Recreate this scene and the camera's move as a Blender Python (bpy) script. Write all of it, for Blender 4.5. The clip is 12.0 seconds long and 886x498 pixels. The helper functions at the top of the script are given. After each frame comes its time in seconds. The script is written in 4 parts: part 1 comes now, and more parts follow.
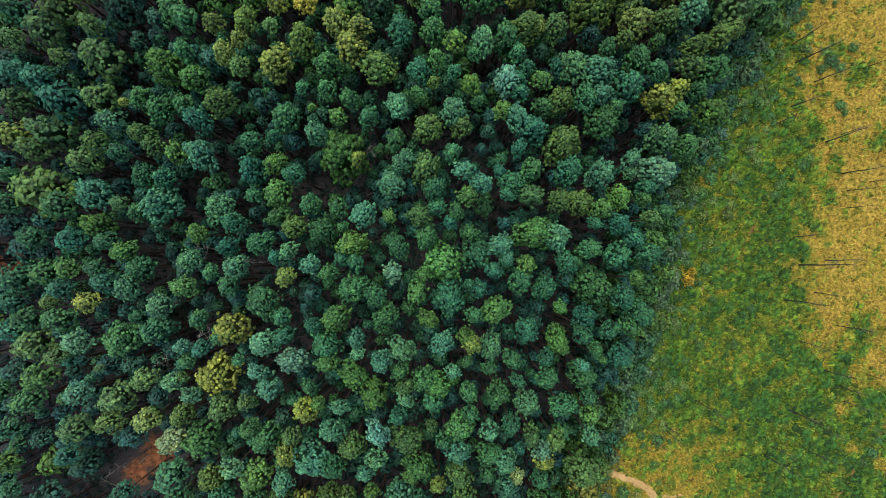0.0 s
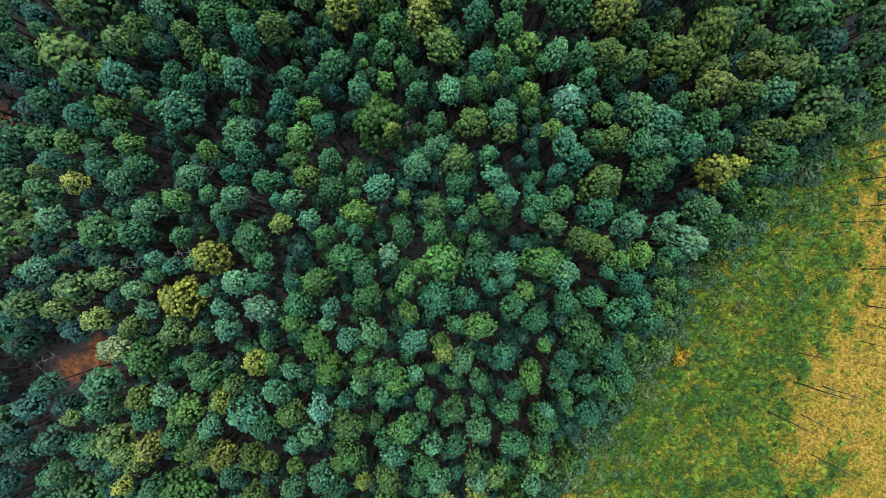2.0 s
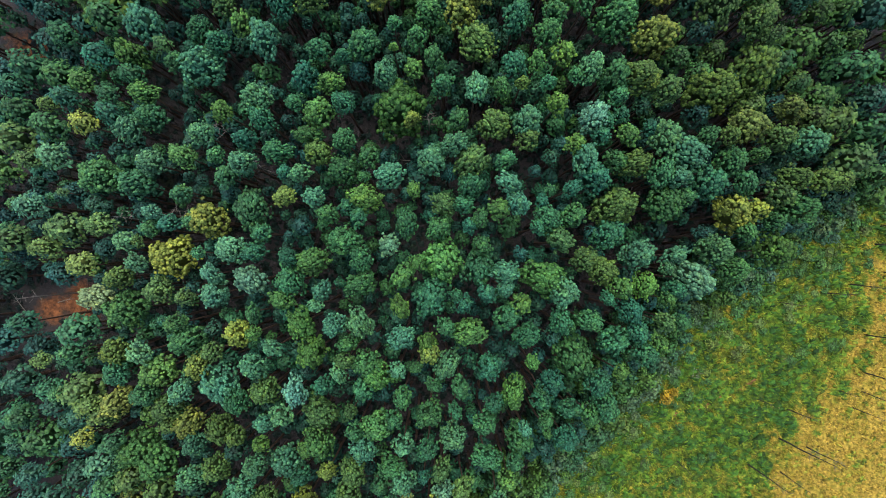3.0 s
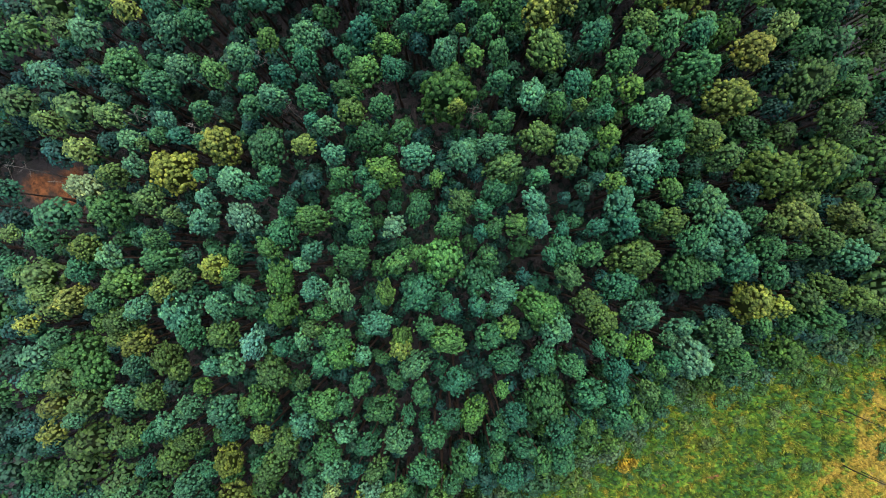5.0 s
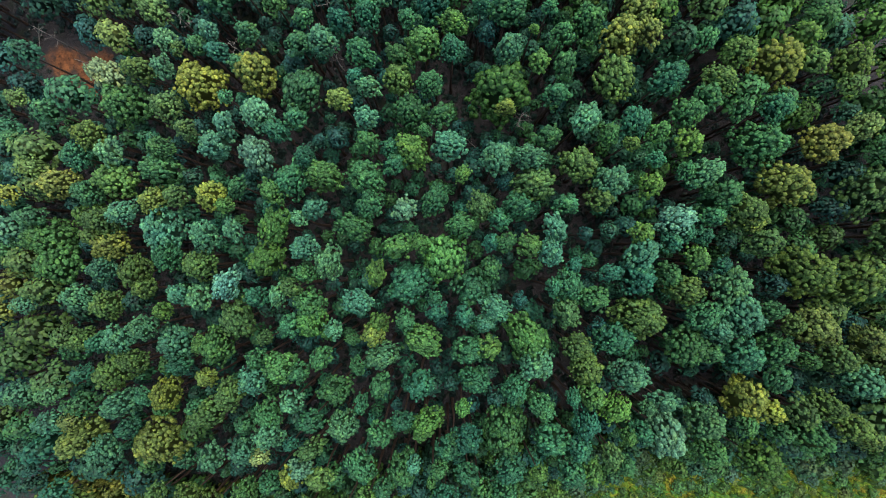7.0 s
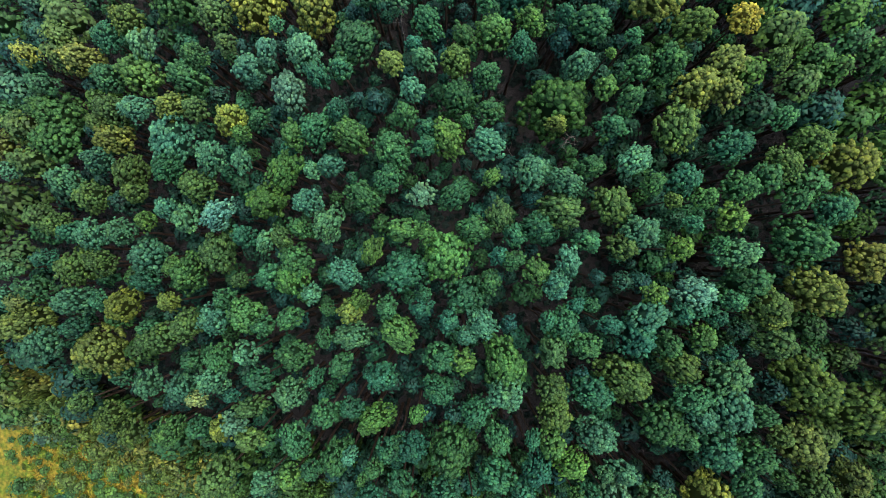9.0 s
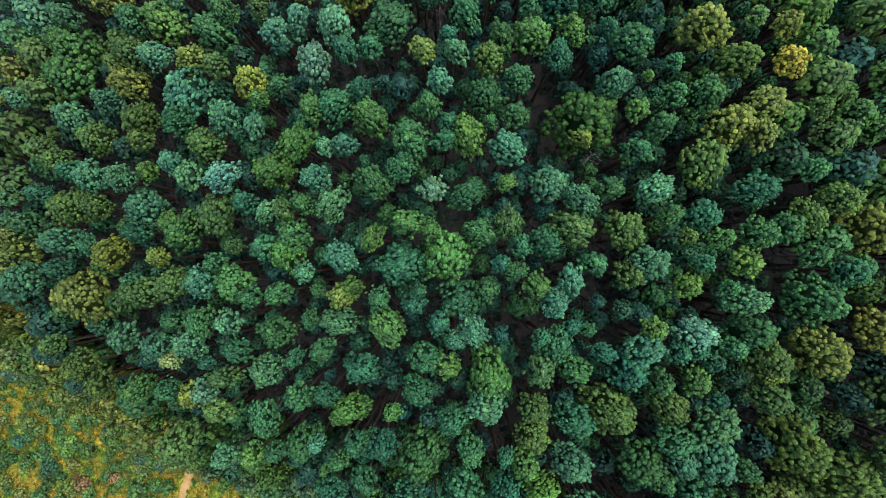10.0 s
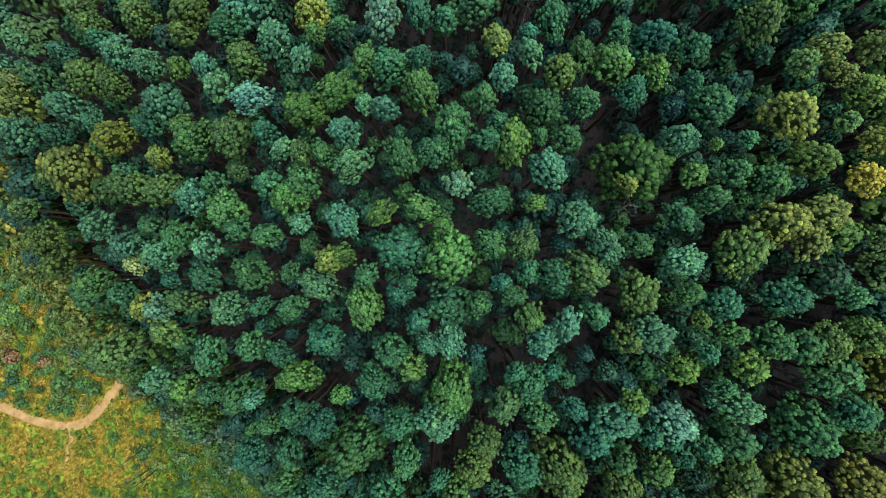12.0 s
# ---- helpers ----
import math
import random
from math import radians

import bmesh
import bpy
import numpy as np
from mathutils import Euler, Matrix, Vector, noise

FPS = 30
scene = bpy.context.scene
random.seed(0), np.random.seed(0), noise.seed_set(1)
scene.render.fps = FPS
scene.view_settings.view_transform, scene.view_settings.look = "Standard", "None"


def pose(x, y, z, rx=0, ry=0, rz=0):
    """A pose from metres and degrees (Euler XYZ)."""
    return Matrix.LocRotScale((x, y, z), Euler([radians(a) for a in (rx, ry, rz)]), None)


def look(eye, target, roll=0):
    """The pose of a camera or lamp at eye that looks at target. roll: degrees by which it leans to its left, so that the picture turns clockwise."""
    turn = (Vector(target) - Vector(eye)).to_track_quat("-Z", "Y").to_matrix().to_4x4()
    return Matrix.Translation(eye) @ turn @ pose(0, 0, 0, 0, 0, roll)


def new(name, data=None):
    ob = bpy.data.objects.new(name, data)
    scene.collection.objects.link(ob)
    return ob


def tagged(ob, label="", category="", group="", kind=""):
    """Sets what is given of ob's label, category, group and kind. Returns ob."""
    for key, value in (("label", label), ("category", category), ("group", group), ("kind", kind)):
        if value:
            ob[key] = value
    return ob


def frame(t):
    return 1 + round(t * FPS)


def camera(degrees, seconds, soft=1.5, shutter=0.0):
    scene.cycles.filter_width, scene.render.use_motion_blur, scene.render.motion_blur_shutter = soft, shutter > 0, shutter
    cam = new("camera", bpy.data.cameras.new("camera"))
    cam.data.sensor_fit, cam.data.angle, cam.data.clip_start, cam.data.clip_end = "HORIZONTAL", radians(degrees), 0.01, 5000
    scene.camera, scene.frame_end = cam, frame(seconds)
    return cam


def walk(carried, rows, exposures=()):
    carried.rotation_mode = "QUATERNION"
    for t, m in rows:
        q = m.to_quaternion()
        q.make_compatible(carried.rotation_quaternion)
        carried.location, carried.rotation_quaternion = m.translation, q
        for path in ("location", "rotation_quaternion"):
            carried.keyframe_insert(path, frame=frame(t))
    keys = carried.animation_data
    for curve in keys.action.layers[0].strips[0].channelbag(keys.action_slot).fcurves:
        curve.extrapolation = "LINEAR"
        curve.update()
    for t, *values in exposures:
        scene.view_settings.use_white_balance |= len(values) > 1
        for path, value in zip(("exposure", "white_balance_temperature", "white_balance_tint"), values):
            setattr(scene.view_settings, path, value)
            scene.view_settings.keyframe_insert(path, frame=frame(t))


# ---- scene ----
cam = camera(73.7, 12.0, soft=1.0)

# seconds, x, y, z, turns about x, y and z
PATH = [
    (0, 0.00, 0.00, 88.00, 0.76, -0.22, 0.00),
    (0.5, 0.01, -0.03, 87.11, 0.74, -0.20, 4.73),
    (1, 0.01, -0.05, 86.21, 0.72, -0.17, 9.38),
    (1.5, 0.02, -0.08, 85.32, 0.71, -0.14, 13.97),
    (2, 0.03, -0.11, 84.44, 0.69, -0.11, 18.48),
    (2.5, 0.03, -0.14, 83.55, 0.67, -0.09, 22.95),
    (3, 0.04, -0.17, 82.67, 0.65, -0.06, 27.36),
    (3.5, 0.04, -0.21, 81.79, 0.64, -0.03, 31.73),
    (4, 0.05, -0.24, 80.91, 0.62, -0.00, 36.07),
    (4.5, 0.05, -0.28, 80.03, 0.60, 0.02, 40.38),
    (5, 0.05, -0.31, 79.16, 0.59, 0.05, 44.67),
    (5.5, 0.06, -0.35, 78.29, 0.57, 0.08, 48.96),
    (6, 0.06, -0.39, 77.42, 0.55, 0.11, 53.24),
    (6.5, 0.06, -0.43, 76.55, 0.53, 0.13, 57.52),
    (7, 0.06, -0.47, 75.69, 0.52, 0.16, 61.82),
    (7.5, 0.07, -0.52, 74.83, 0.50, 0.19, 66.14),
    (8, 0.07, -0.56, 73.97, 0.48, 0.22, 70.49),
    (8.5, 0.07, -0.61, 73.11, 0.47, 0.24, 74.88),
    (9, 0.07, -0.66, 72.26, 0.45, 0.27, 79.32),
    (9.5, 0.07, -0.70, 71.41, 0.43, 0.30, 83.81),
    (10, 0.07, -0.75, 70.56, 0.41, 0.33, 88.37),
    (10.5, 0.07, -0.80, 69.71, 0.40, 0.35, 93.00),
    (11, 0.07, -0.86, 68.86, 0.38, 0.38, 97.71),
    (11.5, 0.07, -0.91, 68.02, 0.36, 0.41, 102.51),
    (12, 0.07, -0.97, 67.18, 0.34, 0.44, 107.41),
]
walk(cam, [(t, pose(x, y, z, rx, ry, rz)) for t, x, y, z, rx, ry, rz in PATH], [(0, 0.72), (1.5, 0.85), (3, 0.94), (6, 0.99), (9, 0.92), (12, 0.88)])

# ---- light: an overcast evening, the sun veiled ----
SUN_AZIMUTH, SUN_ELEVATION = radians(120), radians(72)
world = bpy.data.worlds.new("sky")
scene.world = world
world.use_nodes = True
wn = world.node_tree.nodes
sky = wn.new("ShaderNodeTexSky")
sky.sky_type, sky.sun_disc = "NISHITA", False
sky.sun_elevation, sky.sun_rotation = SUN_ELEVATION, radians(90) - SUN_AZIMUTH
sky.dust_density = 2.0
world.node_tree.links.new(sky.outputs[0], wn["Background"].inputs[0])
wn["Background"].inputs[1].default_value = 0.15
sun = new("sun", bpy.data.lights.new("sun", "SUN"))
sun.data.energy, sun.data.angle, sun.data.color = 2.2, radians(45), (1.0, 0.95, 0.82)
sun.matrix_world = look((math.cos(SUN_AZIMUTH) * 60, math.sin(SUN_AZIMUTH) * 60, 60 * math.tan(SUN_ELEVATION)), (0, 0, 0))


# ---- materials ----
def material(name, rough=0.7):
    m = bpy.data.materials.new(name)
    m.use_nodes = True
    n, l = m.node_tree.nodes, m.node_tree.links
    b = n["Principled BSDF"]
    b.inputs["Roughness"].default_value = rough
    b.inputs["Specular IOR Level"].default_value = 0.25
    return m, n, l, b


def noise_tex(n, l, scale, detail=4.0, coords=None, rough=0.55):
    t = n.new("ShaderNodeTexNoise")
    t.inputs["Scale"].default_value, t.inputs["Detail"].default_value = scale, detail
    t.inputs["Roughness"].default_value = rough
    if coords:
        l.new(coords, t.inputs["Vector"])
    return t.outputs["Fac"]


def ramp(n, l, fac, stops):
    r = n.new("ShaderNodeValToRGB")
    e = r.color_ramp.elements
    while len(e) < len(stops):
        e.new(0.5)
    for k, (at, colour) in zip(e, stops):
        k.position, k.color = at, (*colour, 1)
    l.new(fac, r.inputs[0])
    return r.outputs[0]


def mixed(n, l, fac, a, b, blend="MIX"):
    x = n.new("ShaderNodeMix")
    x.data_type, x.blend_type = "RGBA", blend
    for value, socket in ((fac, x.inputs[0]), (a, x.inputs[6]), (b, x.inputs[7])):
        if isinstance(value, (int, float)):
            socket.default_value = value
        elif isinstance(value, tuple):
            socket.default_value = (*value, 1)
        else:
            l.new(value, socket)
    return x.outputs[2]


def math_node(n, l, op, a, b):
    x = n.new("ShaderNodeMath")
    x.operation = op
    for value, socket in ((a, x.inputs[0]), (b, x.inputs[1])):
        if isinstance(value, (int, float)):
            socket.default_value = value
        else:
            l.new(value, socket)
    return x.outputs[0]


def bumped(n, l, bsdf, height, strength, distance):
    b = n.new("ShaderNodeBump")
    b.inputs["Strength"].default_value, b.inputs["Distance"].default_value = strength, distance
    l.new(height, b.inputs["Height"])
    l.new(b.outputs[0], bsdf.inputs["Normal"])


def foliage_material(name, spread=0.42, joined=False):
    """Needles or leaves: the tree's own colour, uneven from tuft to tuft and needle to needle, with tuft shade painted
    in, letting some light through.
    """
    m, n, l, b = material(name, 0.6)
    own = n.new("ShaderNodeAttribute" if joined else "ShaderNodeObjectInfo")
    if joined:
        own.attribute_name = "tint"
    geo = n.new("ShaderNodeNewGeometry")
    big = noise_tex(n, l, 0.55, 3.0, geo.outputs["Position"])
    value = n.new("ShaderNodeMapRange")
    value.inputs[3].default_value, value.inputs[4].default_value = 1 - spread, 1 + spread
    l.new(geo.outputs["Random Per Island"], value.inputs[0])
    value2 = n.new("ShaderNodeMapRange")
    value2.inputs[1].default_value, value2.inputs[2].default_value = 0.3, 0.7
    value2.inputs[3].default_value, value2.inputs[4].default_value = 0.75, 1.3
    l.new(big, value2.inputs[0])
    k = math_node(n, l, "MULTIPLY", value.outputs[0], value2.outputs[0])
    scaled = n.new("ShaderNodeVectorMath")
    scaled.operation = "SCALE"
    l.new(own.outputs["Color"], scaled.inputs[0])
    l.new(k, scaled.inputs["Scale"])
    tuft_tone = noise_tex(n, l, 1.1, 2.0, geo.outputs["Position"])
    sunny = ramp(n, l, tuft_tone, [(0.5, (1, 1, 1)), (0.70, (1.52, 1.25, 0.92))])
    colour = mixed(n, l, 1.0, scaled.outputs[0], sunny, "MULTIPLY")
    # painted shade: dark tuft hollows and crown core, highlights on raised needles
    tuft_shade = n.new("ShaderNodeAttribute")
    tuft_shade.attribute_name = "tuft_tone"
    shade_tint = ramp(n, l, tuft_shade.outputs["Fac"], [(0.0, (0.56, 0.53, 0.52)), (0.5, (0.82, 0.87, 0.95)), (1.0, (1.68, 1.72, 1.54))])
    colour = mixed(n, l, 1.0, colour, shade_tint, "MULTIPLY")
    l.new(colour, b.inputs["Base Color"])
    see = n.new("ShaderNodeBsdfTranslucent")
    l.new(colour, see.inputs[0])
    both = n.new("ShaderNodeMixShader")
    both.inputs[0].default_value = 0.22
    l.new(b.outputs[0], both.inputs[1])
    l.new(see.outputs[0], both.inputs[2])
    l.new(both.outputs[0], n["Material Output"].inputs[0])
    return m


def bark_material(name, dark, light):
    m, n, l, b = material(name, 0.85)
    geo = n.new("ShaderNodeNewGeometry")
    f = noise_tex(n, l, 6.0, 5.0, geo.outputs["Position"])
    l.new(ramp(n, l, f, [(0.35, dark), (0.65, light)]), b.inputs["Base Color"])
    bumped(n, l, b, f, 0.6, 0.03)
    return m


NEEDLES = foliage_material("pine_needles")
FAR_NEEDLES = foliage_material("woodland_needles", 0.42, True)
LEAVES = foliage_material("shrub_leaves", 0.45)
BARK = bark_material("pine_bark", (0.055, 0.037, 0.030), (0.15, 0.095, 0.072))
GREY_BARK = bark_material("grey_bark", (0.010, 0.009, 0.007), (0.038, 0.034, 0.026))


def edge_x(y):
    """Where the forest ends and the meadow begins."""
    return np.interp(y, (-60, -46, -38.8, -33, -24, -15.6, -5, 3, 10.4, 16.3, 23, 29, 40), (8, 15.8, 21.0, 25.0, 28.0, 29.8, 33.5, 34.9, 36.8, 40.2, 43.4, 47.2, 53))


def ripple(x, y, seed, wave):
    """An even, seeded unevenness over the ground, about -1 to 1."""
    r = np.random.default_rng(seed)
    total = 0 * x
    for _ in range(7):
        turn, k = r.uniform(0, 6.28), 6.28 / (wave * r.uniform(0.6, 1.6))
        total = total + np.sin((x * np.cos(turn) + y * np.sin(turn)) * k + r.uniform(0, 6.28))
    return total / 3.0


def dryness(x, y):
    """How far the grass has turned to straw: 0 in the lush strip along the wood, 1 in the parched ground beyond."""
    limit = np.interp(y, (-60, -23.1, -19.0, -14.5, -8, -1.3, 8.9, 17.3, 24.1, 38.6), (90, 74, 64.0, 57.5, 54.0, 54.6, 57.4, 58.4, 54.6, 53.6))
    dry = np.clip((x - limit + 3.5 + 2.2 * ripple(x, y, 3, 5.0)) / 6.5, 0, 1) * (0.92 + 0.12 * ripple(x, y, 5, 3.0)) + 0.10 * ripple(x, y, 4, 7.0)
    for cx, cy, reach, much in (
        (62.7, -11.4, 3.0, -1), (58.9, 31.3, 2.0, -0.9), (62.7, 27.5, 2.6, -0.9), (66.0, 17.3, 2.3, -0.8), (60.6, -15.6, 1.8, -0.7), (53.0, -6.5, 2.0, -0.3),
        (59.7, -22.3, 1.3, 0.9), (61.3, -28.7, 1.4, 0.8), (65.7, -30.5, 1.4, 0.8), (44.0, -14.0, 4.0, 0.2), (41.0, 8.0, 3.0, 0.2),
    ):
        dry = dry + much * np.exp(-((x - cx) ** 2 + (y - cy) ** 2) / reach ** 2)
    south = np.clip((-y - 22) / 8, 0, 1) * np.clip((46 - x) / 8, 0, 1)
    lush = np.clip((-y - 16) / 6, 0, 1) * np.clip((x - 44) / 6, 0, 1)
    return np.clip(dry + 0.11 + 0.50 * south - 0.11 * lush, 0, 1)


def with_meadow(me):
    """Stores on a mesh how parched the grass is and how far outside the wood it grows."""
    v = np.empty(len(me.vertices) * 3)
    me.vertices.foreach_get("co", v)
    x, y = v[0::3], v[1::3]
    for key, value in (("dry", dryness(x, y)), ("outside", x - edge_x(y))):
        me.attributes.new(key, "FLOAT", "POINT").data.foreach_set("value", value.astype(np.float32))
    return me


def stored(n, key):
    a = n.new("ShaderNodeAttribute")
    a.attribute_name = key
    return a.outputs["Fac"]


def meadow_colour(n, l, pos, shift=0.0):
    """Grass: green near the wood, straw and ochre further out, in patches of several sizes."""
    patch = noise_tex(n, l, 0.30, 3.0, pos)
    fine = noise_tex(n, l, 1.1, 5.0, pos, 0.65)
    wild = math_node(n, l, "ADD", math_node(n, l, "MULTIPLY", stored(n, "dry"), 0.56), 0.30 + shift)
    wild = math_node(n, l, "ADD", wild, math_node(n, l, "MULTIPLY", math_node(n, l, "SUBTRACT", patch, 0.5), 0.7))
    wild = math_node(n, l, "ADD", wild, math_node(n, l, "MULTIPLY", math_node(n, l, "SUBTRACT", fine, 0.5), 1.2))
    colour = ramp(n, l, wild, [(0.0, (0.020, 0.072, 0.012)), (0.25, (0.050, 0.116, 0.010)), (0.48, (0.132, 0.184, 0.018)), (0.74, (0.275, 0.215, 0.028)), (1.0, (0.37, 0.255, 0.044))])
    tone = ramp(n, l, noise_tex(n, l, 2.3, 4.0, pos, 0.6), [(0.36, (0.50, 0.56, 0.56)), (0.64, (1.26, 1.22, 1.16))])
    return mixed(n, l, 1.0, colour, tone, "MULTIPLY")


def ground_material():
    m, n, l, b = material("ground_soil", 0.95)
    geo = n.new("ShaderNodeNewGeometry")
    pos = geo.outputs["Position"]
    sep = n.new("ShaderNodeSeparateXYZ")
    l.new(pos, sep.inputs[0])
    out = math_node(n, l, "ADD", stored(n, "outside"), math_node(n, l, "MULTIPLY", math_node(n, l, "SUBTRACT", noise_tex(n, l, 0.25, 4.0, pos), 0.5), 7.0))
    open_land = n.new("ShaderNodeMapRange")
    open_land.inputs[1].default_value, open_land.inputs[2].default_value = -1.0, 1.5
    l.new(out, open_land.inputs[0])
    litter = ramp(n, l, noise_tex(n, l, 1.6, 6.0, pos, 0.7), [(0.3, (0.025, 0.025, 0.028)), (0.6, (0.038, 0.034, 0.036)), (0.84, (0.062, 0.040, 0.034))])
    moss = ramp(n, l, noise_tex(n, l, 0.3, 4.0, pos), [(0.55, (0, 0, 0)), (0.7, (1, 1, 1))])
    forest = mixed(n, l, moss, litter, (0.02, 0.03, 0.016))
    # two clearings of bare red-brown earth
    grain = noise_tex(n, l, 0.5, 6.0, pos, 0.65)
    red = ramp(n, l, noise_tex(n, l, 1.3, 5.0, pos, 0.65), [(0.36, (0.050, 0.022, 0.013)), (0.66, (0.26, 0.100, 0.040))])
    for cx, cy, reach in ((-41.6, -29.2, 3.6), (-64.5, -1.5, 4.0), (-45.0, -32.0, 2.6), (27.2, -4.0, 1.5)):
        dx, dy = math_node(n, l, "SUBTRACT", sep.outputs[0], cx), math_node(n, l, "SUBTRACT", sep.outputs[1], cy)
        away = math_node(n, l, "SQRT", math_node(n, l, "ADD", math_node(n, l, "MULTIPLY", dx, dx), math_node(n, l, "MULTIPLY", dy, dy)), 0.0)
        away = math_node(n, l, "ADD", math_node(n, l, "MULTIPLY", away, 1 / reach), math_node(n, l, "MULTIPLY", math_node(n, l, "SUBTRACT", grain, 0.5), 1.6))
        forest = mixed(n, l, ramp(n, l, away, [(0.45, (1, 1, 1)), (0.95, (0, 0, 0))]), forest, red)
    # lush ground mixed darker: soil plus painted shade between the grass clumps
    soil_shade = n.new("ShaderNodeMapRange")
    soil_shade.inputs[1].default_value, soil_shade.inputs[2].default_value, soil_shade.inputs[3].default_value = 0.2, 0.8, 0.45
    l.new(stored(n, "dry"), soil_shade.inputs[0])
    l.new(mixed(n, l, open_land.outputs[0], forest, mixed(n, l, soil_shade.outputs[0], (0.034, 0.046, 0.012), meadow_colour(n, l, pos))), b.inputs["Base Color"])
    bumped(n, l, b, noise_tex(n, l, 2.5, 6.0, pos, 0.7), 0.8, 0.25)
    return m


GROUND = ground_material()


def grass_material(name, shift):
    m, n, l, b = material(name, 0.8)
    geo = n.new("ShaderNodeNewGeometry")
    k = n.new("ShaderNodeMapRange")
    k.inputs[3].default_value, k.inputs[4].default_value = 0.40, 1.56
    l.new(geo.outputs["Random Per Island"], k.inputs[0])
    scaled = n.new("ShaderNodeVectorMath")
    scaled.operation = "SCALE"
    l.new(meadow_colour(n, l, geo.outputs["Position"], shift), scaled.inputs[0])
    l.new(k.outputs[0], scaled.inputs["Scale"])
    l.new(scaled.outputs[0], b.inputs["Base Color"])
    return m


GRASS = grass_material("meadow_grass", 0.10)
HERBS = grass_material("meadow_herbs", -0.26)
FERNS = grass_material("meadow_ferns", -0.06)


# ---- mesh helpers ----


def mesh_from(name, verts, faces, mat, smooth=False):
    me = bpy.data.meshes.new(name)
    me.from_pydata(verts, [], faces)
    me.materials.append(mat)
    if smooth:
        me.polygons.foreach_set("use_smooth", [True] * len(me.polygons))
    me.update()
    return me


def ico():
    bm = bmesh.new()
    bmesh.ops.create_icosphere(bm, subdivisions=1, radius=1.0)
    v = [tuple(p.co) for p in bm.verts]
    f = [tuple(p.index for p in q.verts) for q in bm.faces]
    bm.free()
    return v, f


ICO_V, ICO_F = ico()


def add_rosette(verts, faces, centre, aim, size, points, r, squash):
    """A needle tuft at a branch tip: a rounded, frayed cushion of needles that spread round a sunken bud."""
    c, aim = Vector(centre), Vector(aim).normalized()
    side = aim.orthogonal().normalized()
    other = aim.cross(side)
    at, first = len(verts), r.uniform(0, 6.28)
    p = c + aim * size * 0.10
    verts.append((p.x, p.y, p.z / squash))
    for reach, drop in ((0.56, 0.34), (1.0, -0.38)):
        for i in range(points):
            w = first + 6.2832 / points * (i + r.uniform(-0.2, 0.2) + (0.5 if reach == 1.0 else 0))
            d = reach * (r.uniform(0.9, 1.1) if reach < 1 else r.uniform(0.7, 1.35))
            p = c + (side * math.cos(w) + other * math.sin(w)) * (size * d) + aim * (size * (drop + r.uniform(-0.22, 0.22)))
            verts.append((p.x, p.y, p.z / squash))
    for i in range(points):
        j = (i + 1) % points
        faces.append((at, at + 1 + i, at + 1 + j))
        faces.append((at + 1 + i, at + 1 + points + i, at + 1 + j))
        faces.append((at + 1 + j, at + 1 + points + i, at + 1 + points + j))


def add_spray(verts, faces, centre, aim, size, points, r, squash):
    """A simpler tuft for shaded and far trees and bushes: a frayed star of leaves or needles round a sunken bud."""
    c, aim = Vector(centre), Vector(aim).normalized()
    side = aim.orthogonal().normalized()
    other = aim.cross(side)
    at, first = len(verts), r.uniform(0, 6.28)
    p = c + aim * size * 0.25
    verts.append((p.x, p.y, p.z / squash))
    for i in range(points):
        w = first + 6.2832 / points * (i + r.uniform(-0.25, 0.25))
        p = c + (side * math.cos(w) + other * math.sin(w)) * (size * (r.uniform(0.95, 1.3) if i % 2 else r.uniform(0.6, 0.9))) + aim * (size * r.uniform(-0.3, 0.2))
        verts.append((p.x, p.y, p.z / squash))
    faces.extend((at, at + 1 + i, at + 1 + (i + 1) % points) for i in range(points))


def with_tuft_shade(me, core, tufts, points, plain=False):
    """Stores light and shade painted on each tuft: pale raised needles, dark bud, fringe and crown core."""
    layer = me.attributes.new("tuft_tone", "FLOAT", "POINT")
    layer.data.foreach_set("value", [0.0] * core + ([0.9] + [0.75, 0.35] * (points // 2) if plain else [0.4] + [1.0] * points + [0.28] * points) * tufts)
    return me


def tube(verts, faces, a, b, ra, rb, sides=6):
    a, b = Vector(a), Vector(b)
    d = (b - a).normalized()
    u = d.orthogonal().normalized()
    v = d.cross(u)
    at = len(verts)
    for p, q in ((a, ra), (b, rb)):
        for i in range(sides):
            w = 2 * math.pi * i / sides
            verts.append(tuple(p + (u * math.cos(w) + v * math.sin(w)) * q))
    for i in range(sides):
        j = (i + 1) % sides
        faces.append((at + i, at + j, at + sides + j, at + sides + i))
    faces.append(tuple(at + sides + i for i in range(sides)))


